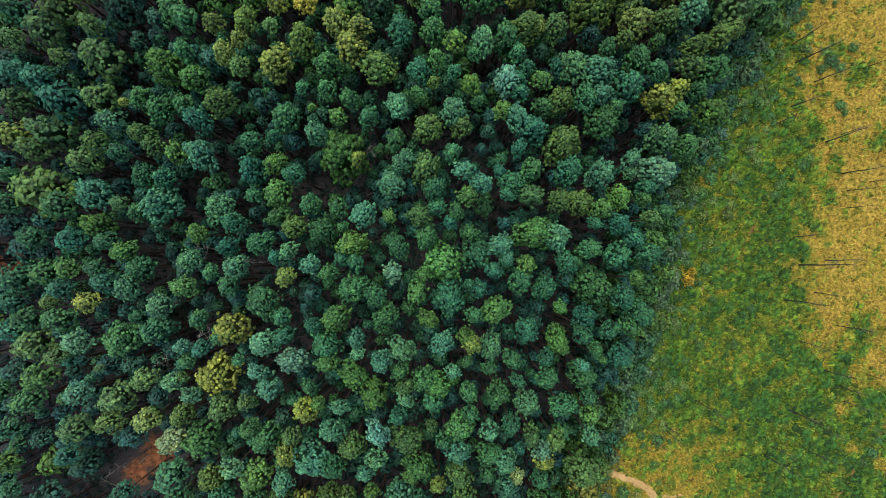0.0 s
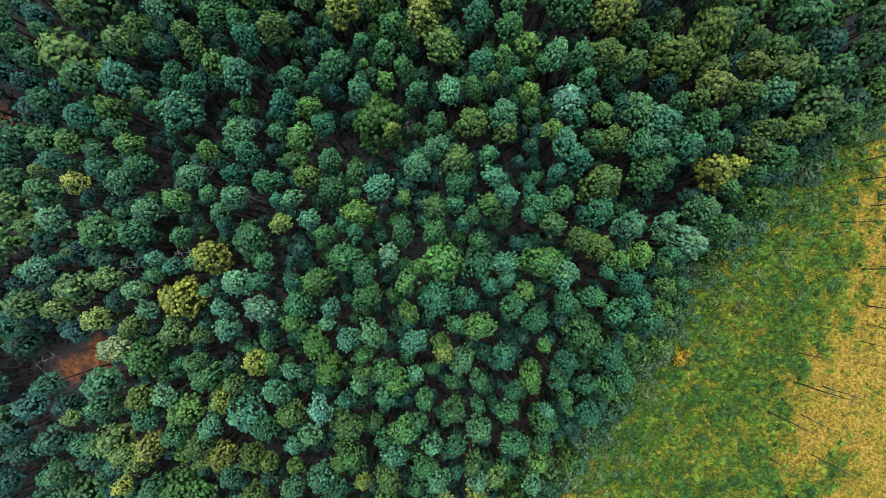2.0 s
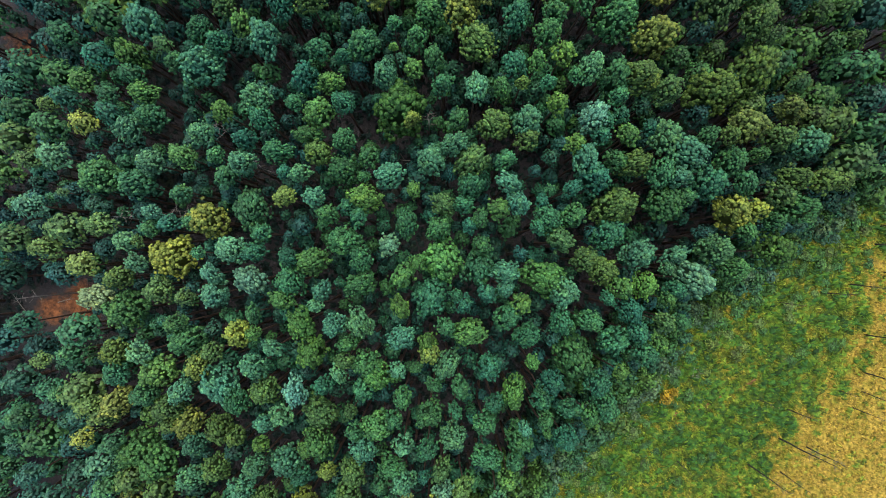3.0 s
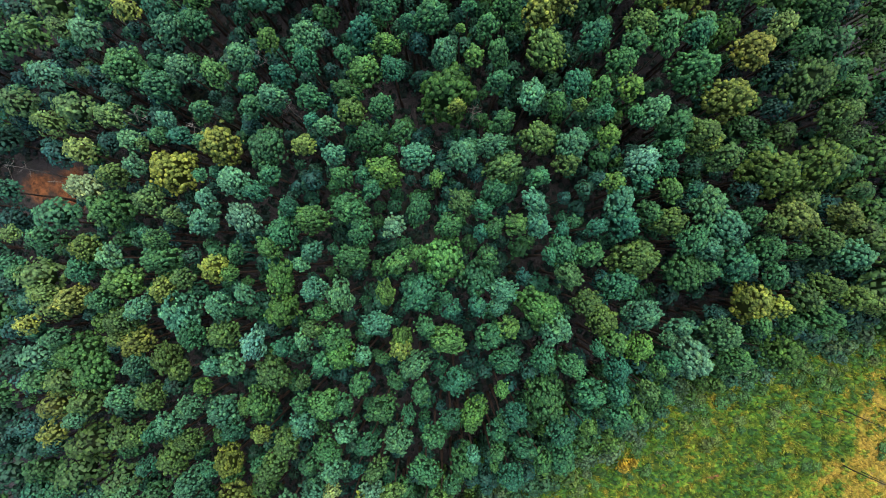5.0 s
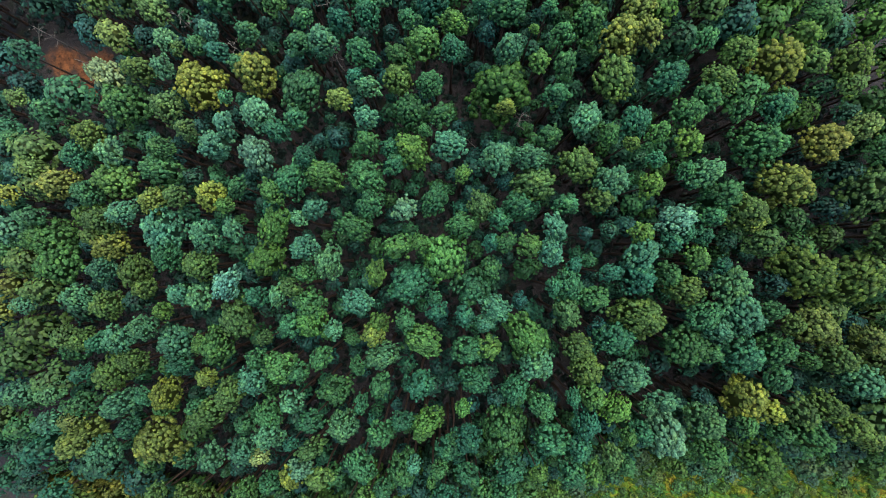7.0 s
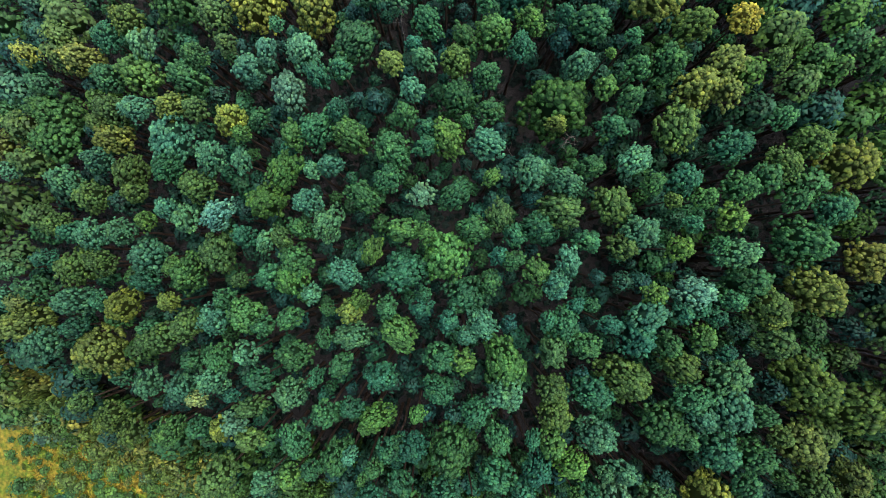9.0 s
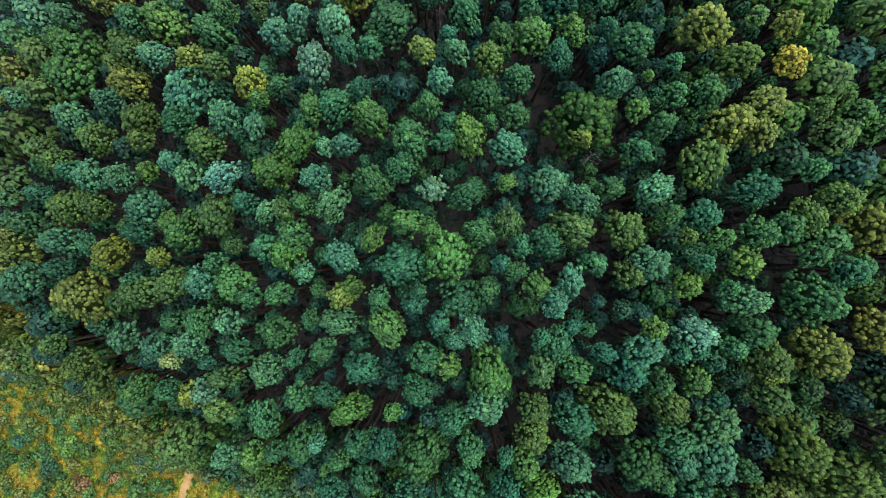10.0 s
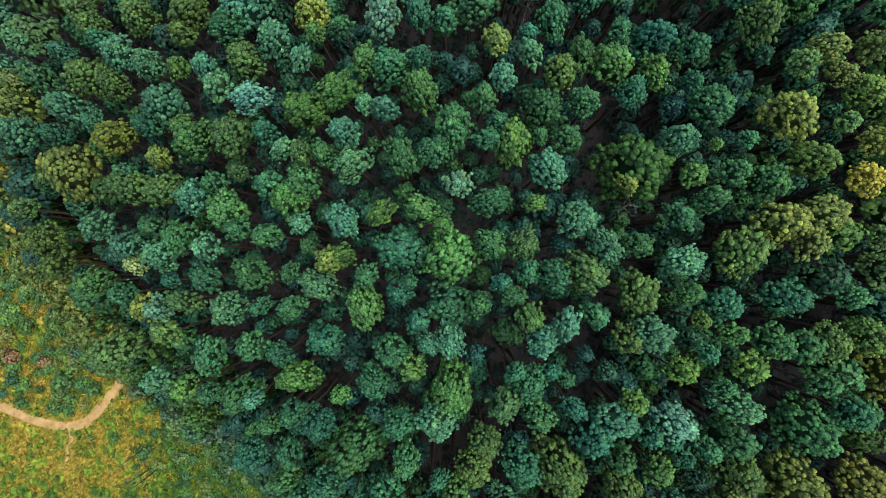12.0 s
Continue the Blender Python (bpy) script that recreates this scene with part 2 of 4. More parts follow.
# ---- pines ----
def crown_mesh(seed, tufts=200, points=6, size=0.056, core=2, plain=False):
    """A pine's crown, 1 m across and 1 m high, from its lowest branch at z = 0: an egg of boughs set with needle tufts at their tips."""
    r = random.Random(seed)
    verts, faces = [], []
    squash = 1.3
    shift = Vector((seed * 1.7, seed * 0.3, 0))

    count = r.randint(9, 14)
    boughs = []
    for i in range(count):
        z, w = 1 - 1.35 * (i + r.uniform(0.1, 0.9)) / count, i * 2.39996 + r.uniform(-0.5, 0.5)
        ring = math.sqrt(1 - z * z)
        boughs.append((Vector((ring * math.cos(w), ring * math.sin(w), z)), r.uniform(0.74, 1.14), r.uniform(0.36, 0.6)))

    def reach(d):
        best = max(long * math.exp(-(d.angle(way) / broad) ** 2) for way, long, broad in boughs)
        return 0.66 + 0.44 * best + 0.22 * noise.noise(d * 3.6 + shift)

    def place(d, k):
        taper = 1 - 0.26 * max(0, d.z)
        return Vector((d.x * 0.47 * k * taper, d.y * 0.47 * k * taper, 0.42 + d.z * (0.55 if d.z > 0 else 0.4) * (0.5 + 0.5 * k)))

    # the twiggy inside of the crown, its colour darkened for shade between tufts
    bm = bmesh.new()
    bmesh.ops.create_icosphere(bm, subdivisions=core, radius=1.0)
    for v in bm.verts:
        d = v.co.normalized()
        v.co = place(d, reach(d) * 0.68)
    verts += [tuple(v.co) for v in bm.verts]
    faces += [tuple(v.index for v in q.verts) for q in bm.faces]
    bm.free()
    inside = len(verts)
    for i in range(tufts):
        z = 1 - 1.5 * (i + 0.5) / tufts
        w = i * 2.39996 + r.uniform(-0.5, 0.5)
        ring = math.sqrt(1 - z * z)
        d = Vector((ring * math.cos(w), ring * math.sin(w), z + r.uniform(-0.09, 0.09))).normalized()
        p = place(d, reach(d) * r.uniform(0.82, 1.06))
        aim = Vector((d.x * 0.8, d.y * 0.8, max(d.z, 0) * 0.6 + 0.75)) + Vector((r.uniform(-0.25, 0.25), r.uniform(-0.25, 0.25), 0))
        (add_spray if plain else add_rosette)(verts, faces, (p.x, p.y, p.z * squash), aim, size * r.choice((0.7, 0.9, 1.0, 1.1, 1.3)), points, r, squash)
    return with_tuft_shade(mesh_from("crown", verts, faces, NEEDLES, True), inside, tufts, points, plain)


def branch_mesh(seed):
    """A branch 1 m long along x that rises and forks."""
    r = random.Random(seed)
    verts, faces = [], []
    tube(verts, faces, (0, 0, 0), (0.5, 0, 0.16), 0.03, 0.02, 5)
    tube(verts, faces, (0.5, 0, 0.16), (1.0, r.uniform(-0.1, 0.1), 0.42), 0.02, 0.008, 5)
    for k in range(3):
        at = 0.35 + 0.2 * k
        tube(verts, faces, (at, 0, 0.3 * at), (at + 0.28, (-1) ** k * 0.25, 0.3 * at + 0.2), 0.012, 0.005, 4)
    return mesh_from("branch", verts, faces, BARK, True)


def trunk_mesh(seed, mat=None):
    """A tapered, slightly bent trunk 1 m high, its radius 1 m at the foot before scaling."""
    r = random.Random(seed)
    verts, faces = [], []
    bend = [(0, 0)] + [(r.uniform(-0.6, 0.6), r.uniform(-0.6, 0.6)) for _ in range(3)] + [(0, 0)]
    sides = 7
    for k, (bx, by) in enumerate(bend):
        z = k / 4
        q = (1.25, 0.85, 0.68, 0.45, 0.12)[k]
        for i in range(sides):
            w = 2 * math.pi * i / sides
            verts.append((bx + q * math.cos(w), by + q * math.sin(w), z))
    for k in range(4):
        for i in range(sides):
            j = (i + 1) % sides
            faces.append((k * sides + i, k * sides + j, (k + 1) * sides + j, (k + 1) * sides + i))
    return mesh_from("trunk", verts, faces, mat or BARK, True)


SMALL_CROWNS = [crown_mesh(100 + i, 150, 5, 0.064, 1) for i in range(6)]
CROWNS = [crown_mesh(110 + i, 290, 5, 0.047) for i in range(10)]
BROAD_CROWNS = [crown_mesh(120 + i, 430, 5, 0.040) for i in range(6)]
FAR_CROWNS = [crown_mesh(140 + i, 250, 4, 0.056, 1, True) for i in range(8)]
LOW_CROWNS = [crown_mesh(150 + i, 95, 4, 0.088, 1, True) for i in range(6)]
BRANCHES = [branch_mesh(200 + i) for i in range(4)]
TRUNKS = [trunk_mesh(300 + i) for i in range(4)]

HUES = {
    "teal": ((0.020, 0.092, 0.053), "tall pine with a blue-green needle crown", "blue-green pines of the wood"),
    "pale": ((0.042, 0.134, 0.073), "tall pine with a pale blue-green crown", "pale pines of the wood"),
    "silver": ((0.062, 0.166, 0.112), "slender pine with a silvery blue crown", "silvery pines of the wood"),
    "green": ((0.026, 0.094, 0.039), "tall pine with a deep green needle crown", "green pines of the wood"),
    # teal darkened, so the shade between tall pines is in the colour
    "dusk": ((0.015, 0.064, 0.050), "shaded pine, its blue-green crown darkened for shade", "shaded pines of the wood"),
    "bright": ((0.048, 0.132, 0.032), "pine with a bright grass-green crown", "bright green pines of the wood"),
    "moss": ((0.031, 0.092, 0.026), "broad pine with a dark mossy green crown", "mossy green pines of the wood"),
    "olive": ((0.048, 0.106, 0.033), "tall pine with an olive-green needle crown", "olive pines of the wood"),
    "straw": ((0.088, 0.136, 0.038), "broad pine with a straw-tinged olive crown", "straw-tinged pines of the wood"),
    "lime": ((0.044, 0.116, 0.032), "pine with a bright yellow-green crown", "yellow-green pines of the wood"),
    "cream": ((0.125, 0.195, 0.082), "pine with a pale yellow-green crown", "pale yellow pines of the wood"),
    "sere": ((0.078, 0.120, 0.036), "broad pine with a faded olive crown", "faded olive pines of the wood"),
    "amber": ((0.148, 0.166, 0.036), "pine with an amber-yellow crown", "amber pines of the wood"),
    "gold": ((0.094, 0.148, 0.034), "pine with a yellowing, golden crown", "yellowing pines of the wood"),
}


def shaded(colour, r, x=0.0, y=0.0):
    """A colour varied at random and scaled by place: paler and yellower in the north, greyer in the south-west, darker
    in the east, far south and north-west and on the far fringe.
    """
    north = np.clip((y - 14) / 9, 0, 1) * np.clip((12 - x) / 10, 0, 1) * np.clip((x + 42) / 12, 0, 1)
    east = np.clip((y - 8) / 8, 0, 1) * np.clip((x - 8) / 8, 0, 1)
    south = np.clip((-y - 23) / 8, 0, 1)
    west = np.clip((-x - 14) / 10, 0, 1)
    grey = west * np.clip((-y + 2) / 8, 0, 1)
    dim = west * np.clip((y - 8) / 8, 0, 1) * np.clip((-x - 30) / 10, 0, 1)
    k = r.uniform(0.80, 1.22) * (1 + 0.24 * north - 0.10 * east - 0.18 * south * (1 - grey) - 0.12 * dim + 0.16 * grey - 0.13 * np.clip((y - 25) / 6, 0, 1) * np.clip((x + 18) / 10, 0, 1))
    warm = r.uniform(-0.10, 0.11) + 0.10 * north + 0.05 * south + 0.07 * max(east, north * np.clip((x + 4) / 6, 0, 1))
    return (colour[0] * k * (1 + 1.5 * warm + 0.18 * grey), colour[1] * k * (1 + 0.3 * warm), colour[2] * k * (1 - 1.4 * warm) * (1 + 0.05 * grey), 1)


def pine_shape(x, y, top, wide):
    r = random.Random(round(x * 131 + y * 977))
    deep = min(top * 0.62, wide * r.uniform(1.45, 1.8))
    return r, deep, r.uniform(0, 6.28), r.choice(SMALL_CROWNS if wide < 3 else CROWNS if wide < 5 else BROAD_CROWNS), r.choice(TRUNKS)


def pine(x, y, top, wide, hue):
    """A pine with its foot at x, y, its tip at the height top and a crown of that width."""
    r, deep, turn, crown, trunk = pine_shape(x, y, top, wide)
    oval = r.uniform(0.84, 1.18)
    colour, label, group = HUES[hue]
    tree = tagged(new("pine_tree"), label, "pine tree", group)
    tree.location = (x, y, -0.06)
    rows = [("trunk", trunk, 0.0, (0.17, 0.17, top - 0.35 * deep), turn), ("crown", crown, top - deep, (wide * oval, wide / oval, deep), turn)]
    rows += [("branch", r.choice(BRANCHES), top - deep * (0.95 - 0.14 * i), (wide * 0.38,) * 3, turn + 2.1 * i) for i in range(3)]
    for name, me, at, size, spin in rows:
        ob = new(name, me)
        ob.parent = tree
        ob.location, ob.scale, ob.rotation_euler = (0, 0, at), size, (0, 0, spin)
        if name == "crown":
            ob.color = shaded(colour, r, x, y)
    return tree


class Woodland:
    """Trees that stand too far off or too deep in shade to be told apart, gathered into one mesh."""

    def __init__(self):
        self.known, self.bits, self.count, self.loops = {}, [], 0, 0

    def read(self, me):
        if me.name not in self.known:
            v, i = np.empty(len(me.vertices) * 3), np.empty(len(me.loops), int)
            a = np.empty(len(me.polygons), int)
            me.vertices.foreach_get("co", v)
            me.loops.foreach_get("vertex_index", i)
            me.polygons.foreach_get("loop_start", a)
            tuft_tone = np.full(len(me.vertices), 0.5, np.float32)
            if "tuft_tone" in me.attributes:
                me.attributes["tuft_tone"].data.foreach_get("value", tuft_tone)
            self.known[me.name] = (v.reshape(-1, 3), i, a, tuft_tone)
        return self.known[me.name]

    def add(self, me, m, tint, slot):
        v, i, a, tuft_tone = self.read(me)
        v = v @ np.array(m.to_3x3()).T + np.array(m.translation)
        self.bits.append((v, i + self.count, a + self.loops, np.tile(tint, (len(v), 1)), np.full(len(a), slot), tuft_tone))
        self.count += len(v)
        self.loops += len(i)

    def pine(self, x, y, top, wide, hue, low=False):
        r, deep, turn, crown, trunk = pine_shape(x, y, top, wide)
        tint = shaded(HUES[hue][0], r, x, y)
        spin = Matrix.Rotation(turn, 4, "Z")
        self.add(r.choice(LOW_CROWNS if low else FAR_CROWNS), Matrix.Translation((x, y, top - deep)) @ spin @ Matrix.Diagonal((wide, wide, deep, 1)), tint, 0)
        self.add(trunk, Matrix.Translation((x, y, -0.06)) @ spin @ Matrix.Diagonal((0.17, 0.17, top - 0.35 * deep, 1)), tint, 1)

    def done(self, name, label):
        v, i, a, tint, slot, tuft_tone = (np.concatenate(some) for some in zip(*self.bits))
        me = bpy.data.meshes.new(name)
        me.vertices.add(len(v))
        me.loops.add(len(i))
        me.polygons.add(len(a))
        me.vertices.foreach_set("co", v.ravel())
        me.loops.foreach_set("vertex_index", i)
        me.polygons.foreach_set("loop_start", a)
        me.materials.append(FAR_NEEDLES)
        me.materials.append(BARK)
        me.polygons.foreach_set("material_index", slot)
        me.update(calc_edges=True)
        layer = me.color_attributes.new("tint", "FLOAT_COLOR", "POINT")
        layer.data.foreach_set("color", tint.astype(np.float32).ravel())
        # carries the painted tuft shade over to the joined mesh
        me.attributes.new("tuft_tone", "FLOAT", "POINT").data.foreach_set("value", tuft_tone.astype(np.float32))
        me.validate()
        return tagged(new(name, me), label, "woodland", "", "stuff")


# ---- ground ----
def ground():
    bm = bmesh.new()
    xs = [-3000, -900, -300, -130] + [-100 + 1.25 * i for i in range(161)] + [130, 300, 900, 3000]
    grid = [[bm.verts.new((x, y, 0.06 * noise.noise((x * 0.13, y * 0.13, 0)) - 0.06 if max(abs(x), abs(y)) < 101 else -0.06)) for x in xs] for y in xs]
    for j in range(len(xs) - 1):
        for i in range(len(xs) - 1):
            bm.faces.new((grid[j][i], grid[j][i + 1], grid[j + 1][i + 1], grid[j + 1][i]))
    me = bpy.data.meshes.new("ground")
    bm.to_mesh(me)
    bm.free()
    with_meadow(me)
    me.materials.append(GROUND)
    me.polygons.foreach_set("use_smooth", [True] * len(me.polygons))
    return tagged(new("ground", me), "dark forest soil with red clearings passing into a yellow-green meadow", "ground", "", "structure")


ground()

# ---- footpaths ----
FOOTPATHS = [
    ("sandy footpath bending along the edge of the wood", 0.86, [(33.5, -60), (31.8, -52), (32.1, -44.4), (32.4, -40.3), (32.1, -37), (30.9, -34.6), (28.2, -33.2), (25.9, -32.3), (23.6, -31.4)]),
    ("narrow sandy side path through the grass", 0.3, [(32.1, -36.4), (33.3, -35.5), (34.4, -35.7), (35.4, -35.3), (36.6, -35.8)]),
    ("short bare stretch of reddish path in the meadow", 0.38, [(47.0, 4.8), (46.2, 3.5), (45.1, 1.9), (43.8, 0.5), (43.0, -0.9), (42.3, -1.9), (41.5, -2.9)]),
    ("short bare stretch of reddish path beside a yellow bush", 0.36, [(40.1, -4.0), (39.5, -4.7), (38.6, -5.0), (37.4, -5.2)]),
    ("faint straight track across the meadow", 0.35, [(75, -14), (66.2, -25.2), (58.7, -35.8), (52, -45)]),
]


def way_distance(x, y):
    """How far a place lies outside the nearest footpath."""
    best = 99.0
    for _, wide, line in FOOTPATHS:
        for (ax, ay), (bx, by) in zip(line, line[1:]):
            k = max(0, min(1, ((x - ax) * (bx - ax) + (y - ay) * (by - ay)) / ((bx - ax) ** 2 + (by - ay) ** 2)))
            best = min(best, math.hypot(x - ax - k * (bx - ax), y - ay - k * (by - ay)) - wide * 0.55)
    return best


def sand_material(name, stops):
    m, n, l, b = material(name, 0.95)
    geo = n.new("ShaderNodeNewGeometry")
    f = noise_tex(n, l, 0.9, 7.0, geo.outputs["Position"], 0.7)
    l.new(ramp(n, l, f, stops), b.inputs["Base Color"])
    bumped(n, l, b, noise_tex(n, l, 9.0, 4.0, geo.outputs["Position"]), 0.5, 0.05)
    return m


SAND = sand_material("path_sand", [(0.32, (0.20, 0.125, 0.045)), (0.48, (0.32, 0.205, 0.080)), (0.66, (0.43, 0.29, 0.125))])
TRAIL = sand_material("trail_earth", [(0.3, (0.085, 0.042, 0.018)), (0.6, (0.21, 0.108, 0.046))])


def footpath(label, wide, line, mat):
    """A trodden strip with uneven edges, slightly sunk at its sides."""
    r = random.Random(len(label))
    points = []
    for k in range(len(line) - 1):
        a, b = Vector(line[k]), Vector(line[k + 1])
        before, after = Vector(line[max(k - 1, 0)]), Vector(line[min(k + 2, len(line) - 1)])
        for i in range(6):
            t = i / 6
            points.append(0.5 * (2 * a + (b - before) * t + (2 * before - 5 * a + 4 * b - after) * t * t + (3 * a - before - 3 * b + after) * t ** 3))
    points.append(Vector(line[-1]))
    verts, faces = [], []
    for k, p in enumerate(points):
        d = (points[min(k + 1, len(points) - 1)] - points[max(k - 1, 0)]).normalized()
        side = Vector((-d.y, d.x))
        for off, z in ((-0.62, -0.03), (-0.4, 0.035), (0, 0.02), (0.4, 0.035), (0.62, -0.03)):
            q = p + side * off * wide * (1 + 0.2 * noise.noise((p.x * 0.5, p.y * 0.5, off)))
            verts.append((q.x, q.y, z))
    for k in range(len(points) - 1):
        for i in range(4):
            faces.append((k * 5 + i, k * 5 + i + 1, k * 5 + i + 6, k * 5 + i + 5))
    return tagged(new("footpath", mesh_from("footpath", verts, faces, mat, True)), label, "path", "", "structure")


for k, (label, wide, line) in enumerate(FOOTPATHS):
    footpath(label, wide, line, TRAIL if k > 1 else SAND)

# ---- the wood ----
woodland = Woodland()
far_pine = woodland.pine
planted = []


def plant(kind, hue, rows):
    for x, y, top, wide in rows:
        planted.append((x, y, wide))
        kind(x, y, top, wide, hue)


# --- planting: x, y, height of the tip, width of the crown ---
plant(pine, "teal", [
    (1.2, 4.2, 18.8, 2.0), (3.5, -3.4, 18.2, 1.7), (1.1, -4.9, 18.9, 4.7), (-0.5, 5.9, 19.3, 2.5),
    (4.6, -3.9, 18.7, 2.4), (6.3, -1.5, 19.2, 2.6), (-0.7, 8.2, 19.9, 3.5), (-10.4, -0.5, 18.5, 2.8),
    (8.0, 7.5, 19.7, 2.2), (-12.0, -0.2, 18.1, 2.4), (7.0, 10.2, 19.6, 1.9), (12.4, -3.6, 19.7, 3.3),
    (10.4, -8.9, 19.1, 3.5), (9.2, 12.8, 20.2, 2.2), (12.7, -12.1, 18.5, 2.5), (-15.6, -8.4, 17.3, 2.3),
    (9.4, -15.1, 17.7, 2.0), (15.2, 10.2, 21.0, 3.7), (18.2, 4.0, 19.8, 1.9), (17.3, -7.2, 19.6, 3.3),
    (11.0, 15.2, 21.1, 4.0), (-8.6, 16.7, 19.9, 2.8), (17.1, -9.2, 19.3, 2.8), (-20.3, -0.0, 17.4, 1.9),
])
plant(pine, "teal", [
    (-5.3, -19.6, 17.3, 2.7), (-17.8, 10.0, 19.0, 3.0), (-19.5, -7.4, 17.5, 2.5), (9.2, 19.3, 20.9, 2.4),
    (21.1, 3.9, 20.8, 3.2), (-19.4, -9.8, 17.7, 3.1), (1.6, 21.9, 20.3, 2.0), (21.7, -4.8, 20.1, 3.2),
    (-2.6, 22.1, 20.8, 3.4), (9.1, 21.0, 20.9, 2.3), (23.0, 2.1, 20.6, 2.8), (3.9, 23.9, 20.4, 1.8),
    (10.2, 22.2, 20.9, 2.1), (21.6, -11.9, 19.4, 3.1), (-20.1, 14.6, 18.5, 2.1), (24.1, 8.1, 21.0, 2.5),
    (9.0, 23.8, 21.2, 2.4), (9.7, -23.5, 16.7, 1.7), (-23.2, 10.6, 18.8, 3.8), (-25.5, 4.2, 18.3, 3.3),
    (13.5, 22.3, 21.0, 1.9), (-26.1, 1.3, 18.0, 2.8), (-16.7, 20.4, 18.8, 1.8), (-4.8, 27.0, 21.0, 3.7),
])
plant(pine, "teal", [
    (-25.0, -12.8, 16.2, 1.6), (21.9, 20.0, 22.3, 4.3), (-2.8, -30.3, 16.5, 2.7), (1.2, 31.1, 21.2, 2.4),
    (-29.6, -11.3, 16.9, 2.6), (2.7, 34.0, 22.0, 3.0), (-29.8, 16.9, 18.8, 3.7), (-1.6, -35.1, 15.7, 2.1),
    (-33.9, 9.7, 18.2, 3.0), (-9.0, -37.1, 15.7, 2.6), (0.5, -38.3, 15.9, 2.6), (-27.4, -29.9, 16.1, 3.0),
])
plant(pine, "pale", [
    (7.0, 1.4, 20.4, 3.2), (7.9, -0.1, 19.6, 2.2), (4.8, 8.7, 20.8, 3.0), (0.2, -10.4, 19.1, 3.4),
    (-5.9, 8.7, 20.2, 3.8), (2.8, 10.2, 20.6, 2.8), (-9.4, 5.1, 19.8, 3.7), (-4.8, -11.2, 18.8, 3.5),
    (-4.4, 11.4, 20.5, 3.2), (6.1, -10.8, 19.3, 3.5), (1.5, -13.9, 18.2, 2.2), (13.8, 2.4, 20.9, 3.7),
    (-10.2, -10.0, 18.4, 2.8), (-7.2, -12.7, 18.6, 3.1), (-10.1, -11.7, 17.7, 2.0), (-15.8, -1.0, 18.6, 2.5),
    (1.5, 17.2, 21.3, 3.6), (-4.3, -17.4, 17.7, 2.3), (-18.5, 0.7, 18.5, 2.4), (-5.1, 18.0, 20.9, 3.4),
    (9.0, 16.4, 21.7, 4.0), (10.4, -17.7, 18.9, 3.4), (-14.9, 14.8, 20.1, 3.3), (18.7, 9.7, 21.8, 3.7),
])
plant(pine, "pale", [
    (17.0, -13.1, 18.8, 2.0), (-12.3, -18.3, 17.6, 2.5), (5.9, -21.3, 18.1, 2.6), (2.1, -23.8, 18.1, 3.3),
    (22.0, 9.7, 20.9, 1.7), (-21.8, -10.7, 18.1, 3.8), (22.1, 11.3, 21.9, 2.7), (-25.1, -1.2, 18.6, 3.3),
    (-13.4, -21.4, 17.7, 3.3), (5.0, 25.3, 22.1, 3.3), (-7.9, -24.8, 17.5, 2.8), (7.8, -25.0, 18.2, 3.2),
    (18.5, 18.9, 22.3, 2.7), (-22.5, -14.1, 17.5, 2.5), (-21.2, -16.1, 17.8, 3.7), (15.4, 22.1, 22.6, 3.9),
    (-27.0, 6.1, 19.0, 3.7), (-9.2, -26.6, 17.1, 2.6), (18.2, -21.6, 18.4, 2.4), (18.3, 21.8, 22.8, 4.5),
    (25.8, 13.8, 22.7, 3.9), (8.0, -28.2, 17.9, 3.2), (-5.1, -29.6, 17.3, 4.2), (-16.2, -25.6, 17.3, 5.0),
])
plant(pine, "pale", [
    (-30.6, -0.4, 18.4, 3.0), (-29.4, 12.5, 19.2, 4.3), (7.2, -31.4, 17.3, 2.7), (-8.0, -31.6, 17.1, 3.0),
    (-31.7, -11.0, 17.2, 2.3), (-19.5, -27.9, 17.0, 3.0), (-34.4, -6.0, 18.0, 3.3), (-30.8, -17.1, 17.0, 2.4),
    (-35.0, 6.6, 18.6, 5.4), (-8.2, -34.6, 16.8, 3.2), (-15.4, -32.6, 16.8, 3.0), (-33.0, -15.4, 17.2, 2.7),
    (-25.8, -26.3, 16.8, 2.8), (-2.2, -38.0, 16.7, 3.9), (-38.6, -3.8, 17.9, 3.4), (-14.1, -36.5, 16.5, 3.3),
    (28.7, 27.9, 24.2, 3.8), (1.6, -41.9, 16.5, 3.9), (-42.8, 7.7, 18.4, 4.5),
])
plant(pine, "silver", [
    (-5.8, -1.9, 19.3, 2.8), (7.7, 20.7, 22.0, 3.7), (-18.2, -12.7, 18.1, 4.0), (-7.8, -21.7, 17.9, 3.2),
    (12.3, -23.5, 18.1, 2.5), (25.4, 10.1, 22.3, 4.7),
])
